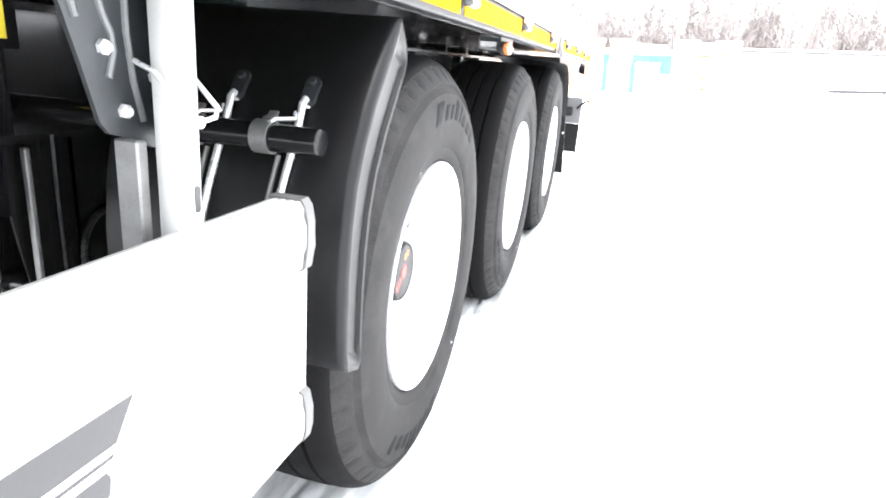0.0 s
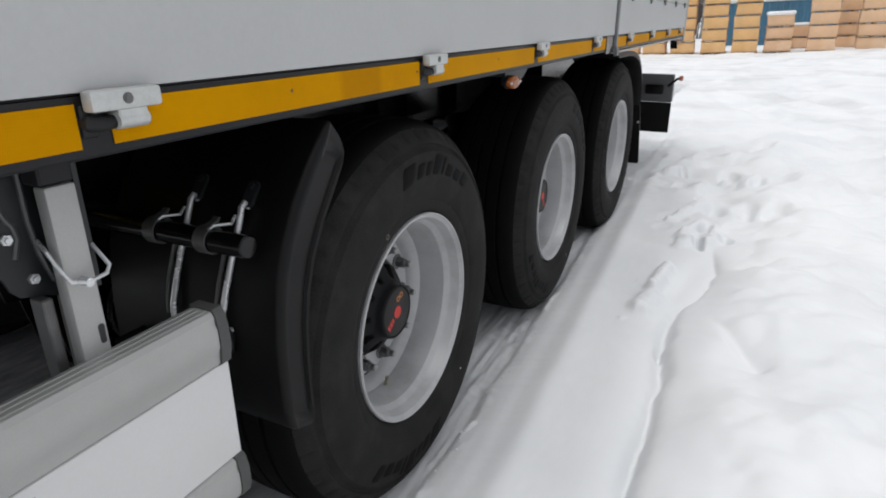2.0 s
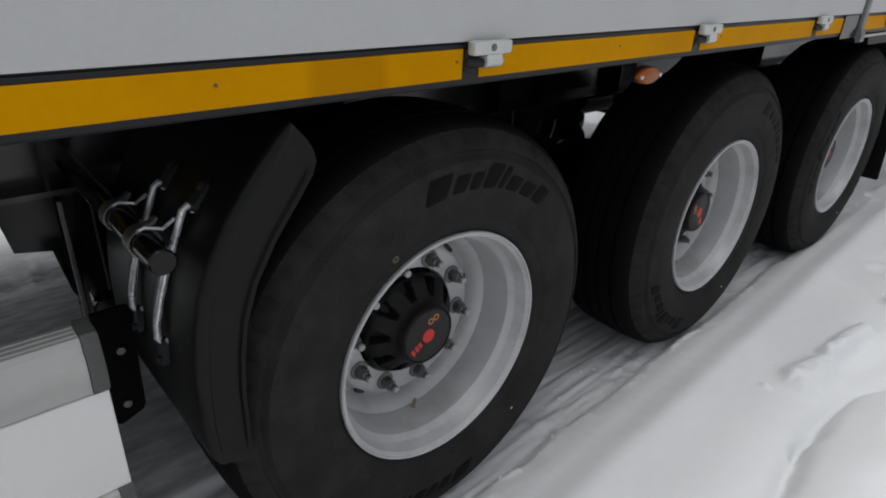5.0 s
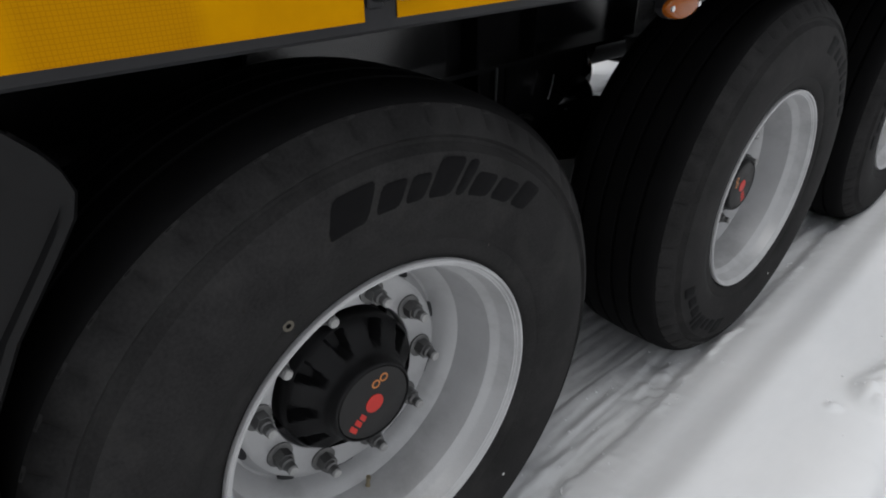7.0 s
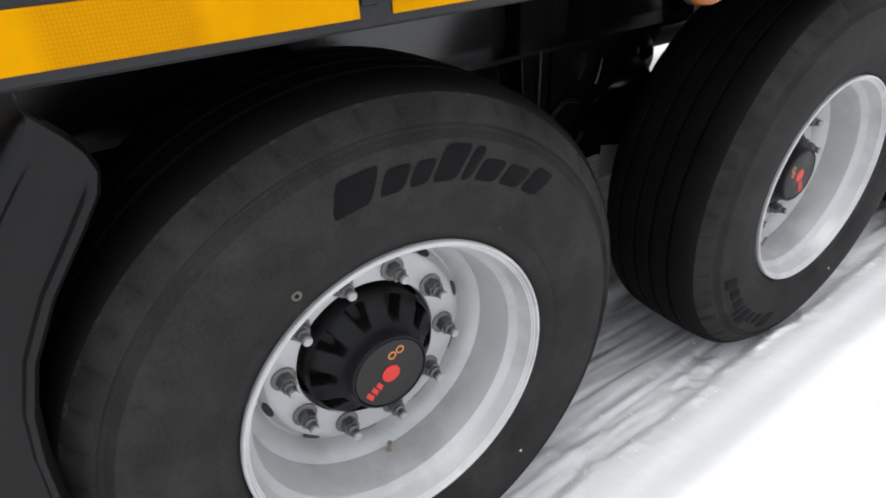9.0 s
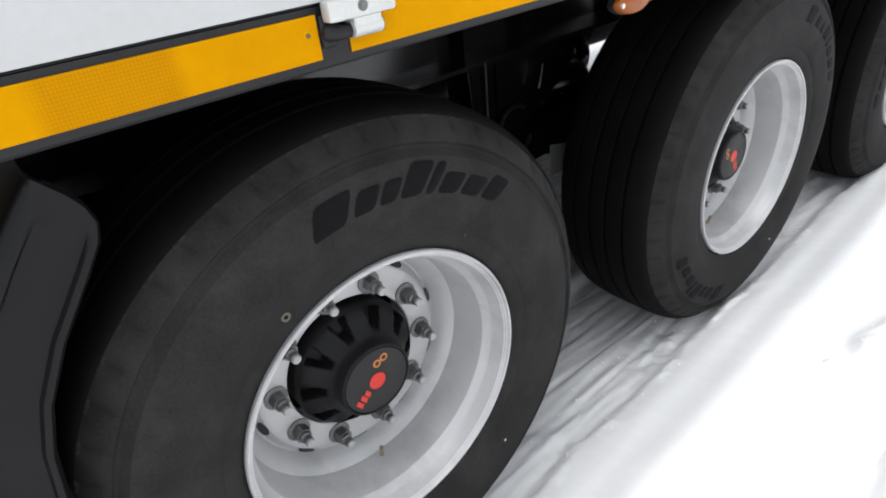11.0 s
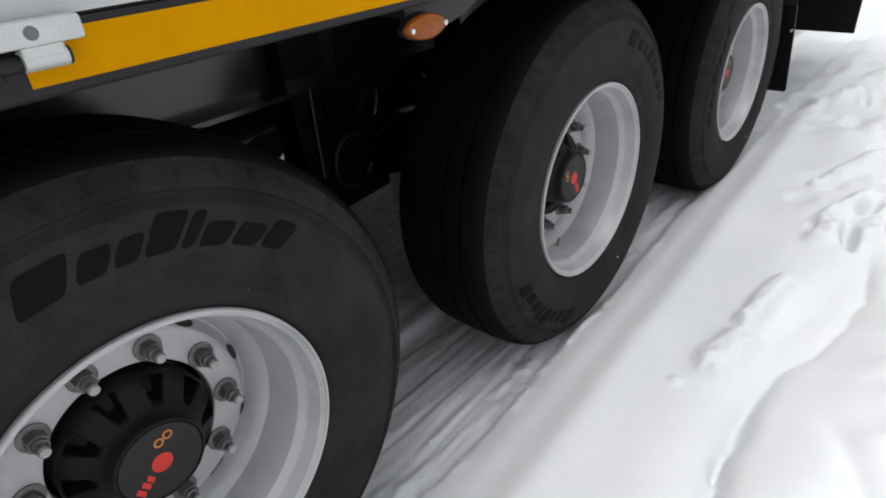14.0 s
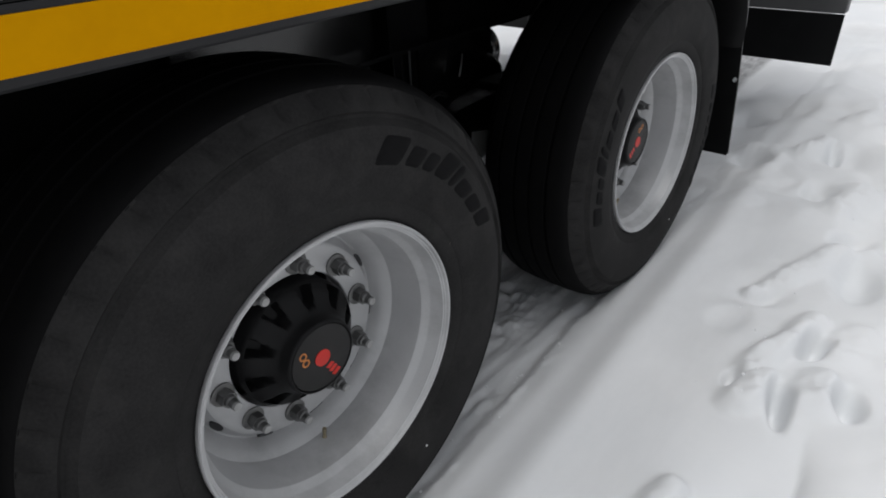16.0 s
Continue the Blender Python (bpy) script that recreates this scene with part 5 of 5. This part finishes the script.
# ---- the yard beyond: stacks of wrapped blocks, a container, a fence, bare woods ----
def pallet_stack(x, y, layers, material, turn=0.0, wide=0.97, deep=1.0, seed=1):
    tall, gap = 0.405, 0.065
    z0 = float(yard_rise(x)) - 0.06
    st = thing("pallet_stack", "snow-capped stack of %d pallets of tan wrapped blocks" % layers, "pallets", group="stacks in the yard")
    st.matrix_basis = pose(x, y, z0, 0, -2.4, turn)
    rnd = random.Random(seed)
    z = 0.0
    for k in range(layers):
        bm = bmesh.new()
        for d in (-0.45, 0.0, 0.45):
            box(bm, (d * wide - 0.05, -deep / 2, z), (d * wide + 0.05, deep / 2, z + gap - 0.02))
        box(bm, (-wide / 2, -deep / 2, z + gap - 0.02), (wide / 2, deep / 2, z + gap))
        part("pallet", bm, pallet_wood, st, "", 0)
        z += gap
        dx, dy = rnd.uniform(-0.025, 0.025), rnd.uniform(-0.03, 0.03)
        bm = boxed((-wide / 2 + dx + 0.02, -deep / 2 + dy, z), (wide / 2 + dx - 0.02, deep / 2 + dy, z + tall), 0.03, 2)
        for v in bm.verts:
            v.co.x += 0.012 * math.sin(9 * v.co.z + seed)
        part("block_pack", bm, material, st, "tan block pack in film")
        z += tall
    bm = boxed((-wide / 2 - 0.02, -deep / 2 - 0.03, z - 0.02), (wide / 2 + 0.02, deep / 2 + 0.03, z + 0.13), 0.07, 3)
    part("snow_cap", bm, snow, st, "thick cap of snow", 60)
    return st


YARD = 27.6
for x, y, layers, mat, turn, seed in ((-3.40, YARD + 0.5, 4, pack_tan, 2, 1), (-2.25, YARD + 0.2, 5, pack_tan, 3, 2), (-1.00, YARD, 5, pack_tan, 2, 3), (0.16, YARD, 5, pack_tan, 2, 4), (1.33, YARD - 0.1, 3, pack_pale, 1, 5),
                                      (2.0, YARD + 2.4, 2, pack_pale, 0, 6), (2.81, YARD - 0.3, 5, pack_pale, -2, 7), (4.43, YARD - 0.2, 5, pack_pale, -3, 8), (3.95, YARD + 2.1, 5, pack_pale, 0, 9), (-4.6, YARD + 1, 4, pack_tan, 3, 10)):
    pallet_stack(x, y, layers, mat, turn, seed=seed)

bin_ = thing("container", "blue steel container with snow on its roof", "container")
bin_.matrix_basis = pose(1.6, 35.0, 0.03, 0, -2.4, 0)
bm = bmesh.new()
wave = []
for k in range(40):
    wave += [(-3.0 + 0.15 * k, -1.2 - (0.04 if k % 2 else 0)), (-3.0 + 0.15 * k + 0.11, -1.2 - (0.04 if k % 2 else 0))]
prism(bm, wave + [(3.0, 1.2), (-3.0, 1.2)], "z", 0.0, 2.02)
part("shell", bm, blue_steel, bin_, "blue corrugated shell", 0)
part("roof_snow", boxed((-3.05, -1.3, 2.022), (3.05, 1.25, 2.28), 0.1, 3), snow, bin_, "thick snow", 60)

shed = thing("shed", "low grey shed with a snowy roof behind the container", "shed", (0.5, 44.0, 0.0))
part("shed_wall", boxed((-0.4, 0, 0), (2.2, 3, 2.75)), fence_grey, shed)
part("roof_snow", prism(bmesh.new(), [(-0.3, 2.752), (3.3, 2.752), (3.3, 3.0), (1.5, 3.1), (-0.3, 2.9)], "x", -0.6, 2.4), snow, shed, "snowy roof", 40)

fence = thing("fence", "tall grey profiled sheet fence with a dark top rail", "fence")
fence.matrix_basis = pose(0, 40, 0, 0, -2.4, 0)
for k in range(16):
    x0 = 4.6 + 2.4 * k
    wave = []
    for j in range(12):
        wave += [(x0 + 0.2 * j, 0.0 if j % 2 else 0.05), (x0 + 0.2 * j + 0.16, 0.0 if j % 2 else 0.05)]
    part("fence_sheet", prism(bmesh.new(), wave + [(x0 + 2.39, 0.09), (x0, 0.09)], "z", -0.2, 2.45), fence_grey, fence, "", 0)
part("top_rail", boxed((4.5, -0.03, 2.452), (43.0, 0.12, 2.60), 0.01), end_cap_grey, fence, "dark top rail")
part("top_snow", boxed((4.5, -0.05, 2.602), (43.0, 0.14, 2.68), 0.03, 2), snow, fence, "line of snow", 60)


def woods(name, label, count, x0, x1, y0, y1, tall, material, seed):
    rnd = random.Random(seed)
    verts, faces = [], []

    def stick(a, b, ra, rb):
        way = (b - a).normalized()
        u = way.orthogonal().normalized()
        v = way.cross(u)
        i = len(verts)
        for p, r in ((a, ra), (b, rb)):
            for k in range(4):
                verts.append(p + r * (math.cos(k * math.pi / 2) * u + math.sin(k * math.pi / 2) * v))
        for k in range(4):
            faces.append((i + k, i + (k + 1) % 4, i + 4 + (k + 1) % 4, i + 4 + k))

    for _ in range(count):
        x, y = rnd.uniform(x0, x1), rnd.uniform(y0, y1)
        h = tall * rnd.uniform(0.55, 1.1)
        top = Vector((x + rnd.uniform(-0.5, 0.5), y, h + float(yard_rise(x))))
        foot = Vector((x, y, float(yard_rise(x)) - 0.2))
        stick(foot, top, 0.10 * h / 7, 0.015)
        for _ in range(16):
            t = rnd.uniform(0.15, 0.97)
            p = foot.lerp(top, t)
            a, l = rnd.uniform(0, 2 * math.pi), rnd.uniform(0.5, 1.9) * (1.15 - t)
            q = p + Vector((math.cos(a) * l, math.sin(a) * l, l * rnd.uniform(0.5, 1.3)))
            stick(p, q, 0.045 * h / 7, 0.016)
            for _ in range(4):
                s = p.lerp(q, rnd.uniform(0.3, 1))
                e = s + Vector((rnd.uniform(-0.6, 0.6), rnd.uniform(-0.4, 0.4), rnd.uniform(0.1, 0.7)))
                stick(s, e, 0.026, 0.012)
    me = bpy.data.meshes.new(name)
    me.from_pydata([tuple(v) for v in verts], [], faces)
    me.materials.append(material)
    return tagged(new(name, me), label, "woods", kind="stuff")


woods("bare_woods", "dark bare winter woods behind the yard", 1100, -40, 55, 50, 70, 8.0, bark, 11)
woods("pale_trees", "scattered pale bare trunks among the woods", 60, -30, 50, 50, 62, 6.5, birch, 12)


def mast(x, y, tall, half):
    m = thing("lattice_mast", "distant steel lattice mast above the woods", "mast", (x, y, float(yard_rise(x))))
    bm = bmesh.new()
    for sx in (-half, half):
        for sy in (-half, half):
            tube(bm, [(sx, sy, 0), (sx * 0.7, sy * 0.7, tall)], 0.15, 6)
    part("leg_frame", bm, end_cap_grey, m)
    bm = bmesh.new()
    z = 0.6
    while z < tall - 1.6:
        w, v = half * (1 - 0.3 * z / tall), half * (1 - 0.3 * (z + 1.5) / tall)
        for sy in (-1, 1):
            tube(bm, [(-w, sy * w, z), (v, sy * v, z + 1.5)], 0.08, 5)
            tube(bm, [(w, sy * w, z), (-v, sy * v, z + 1.5)], 0.08, 5)
            tube(bm, [(-w, sy * w, z), (w, sy * w, z)], 0.08, 5)
        z += 1.5
    part("lattice", bm, end_cap_grey, m)


mast(7.6, 80.0, 17.0, 1.05)
pipe = thing("pipe", "dark steel pipe lying on the snow heap", "pipe")
pipe.matrix_basis = pose(8.6, 28.0, 0.36, 0, -2.4, 0)
part("pipe_body", tube(bmesh.new(), [(0, 0, 0.60), (4.6, 0.4, 0.70)], 0.075, 14), print_black, pipe)
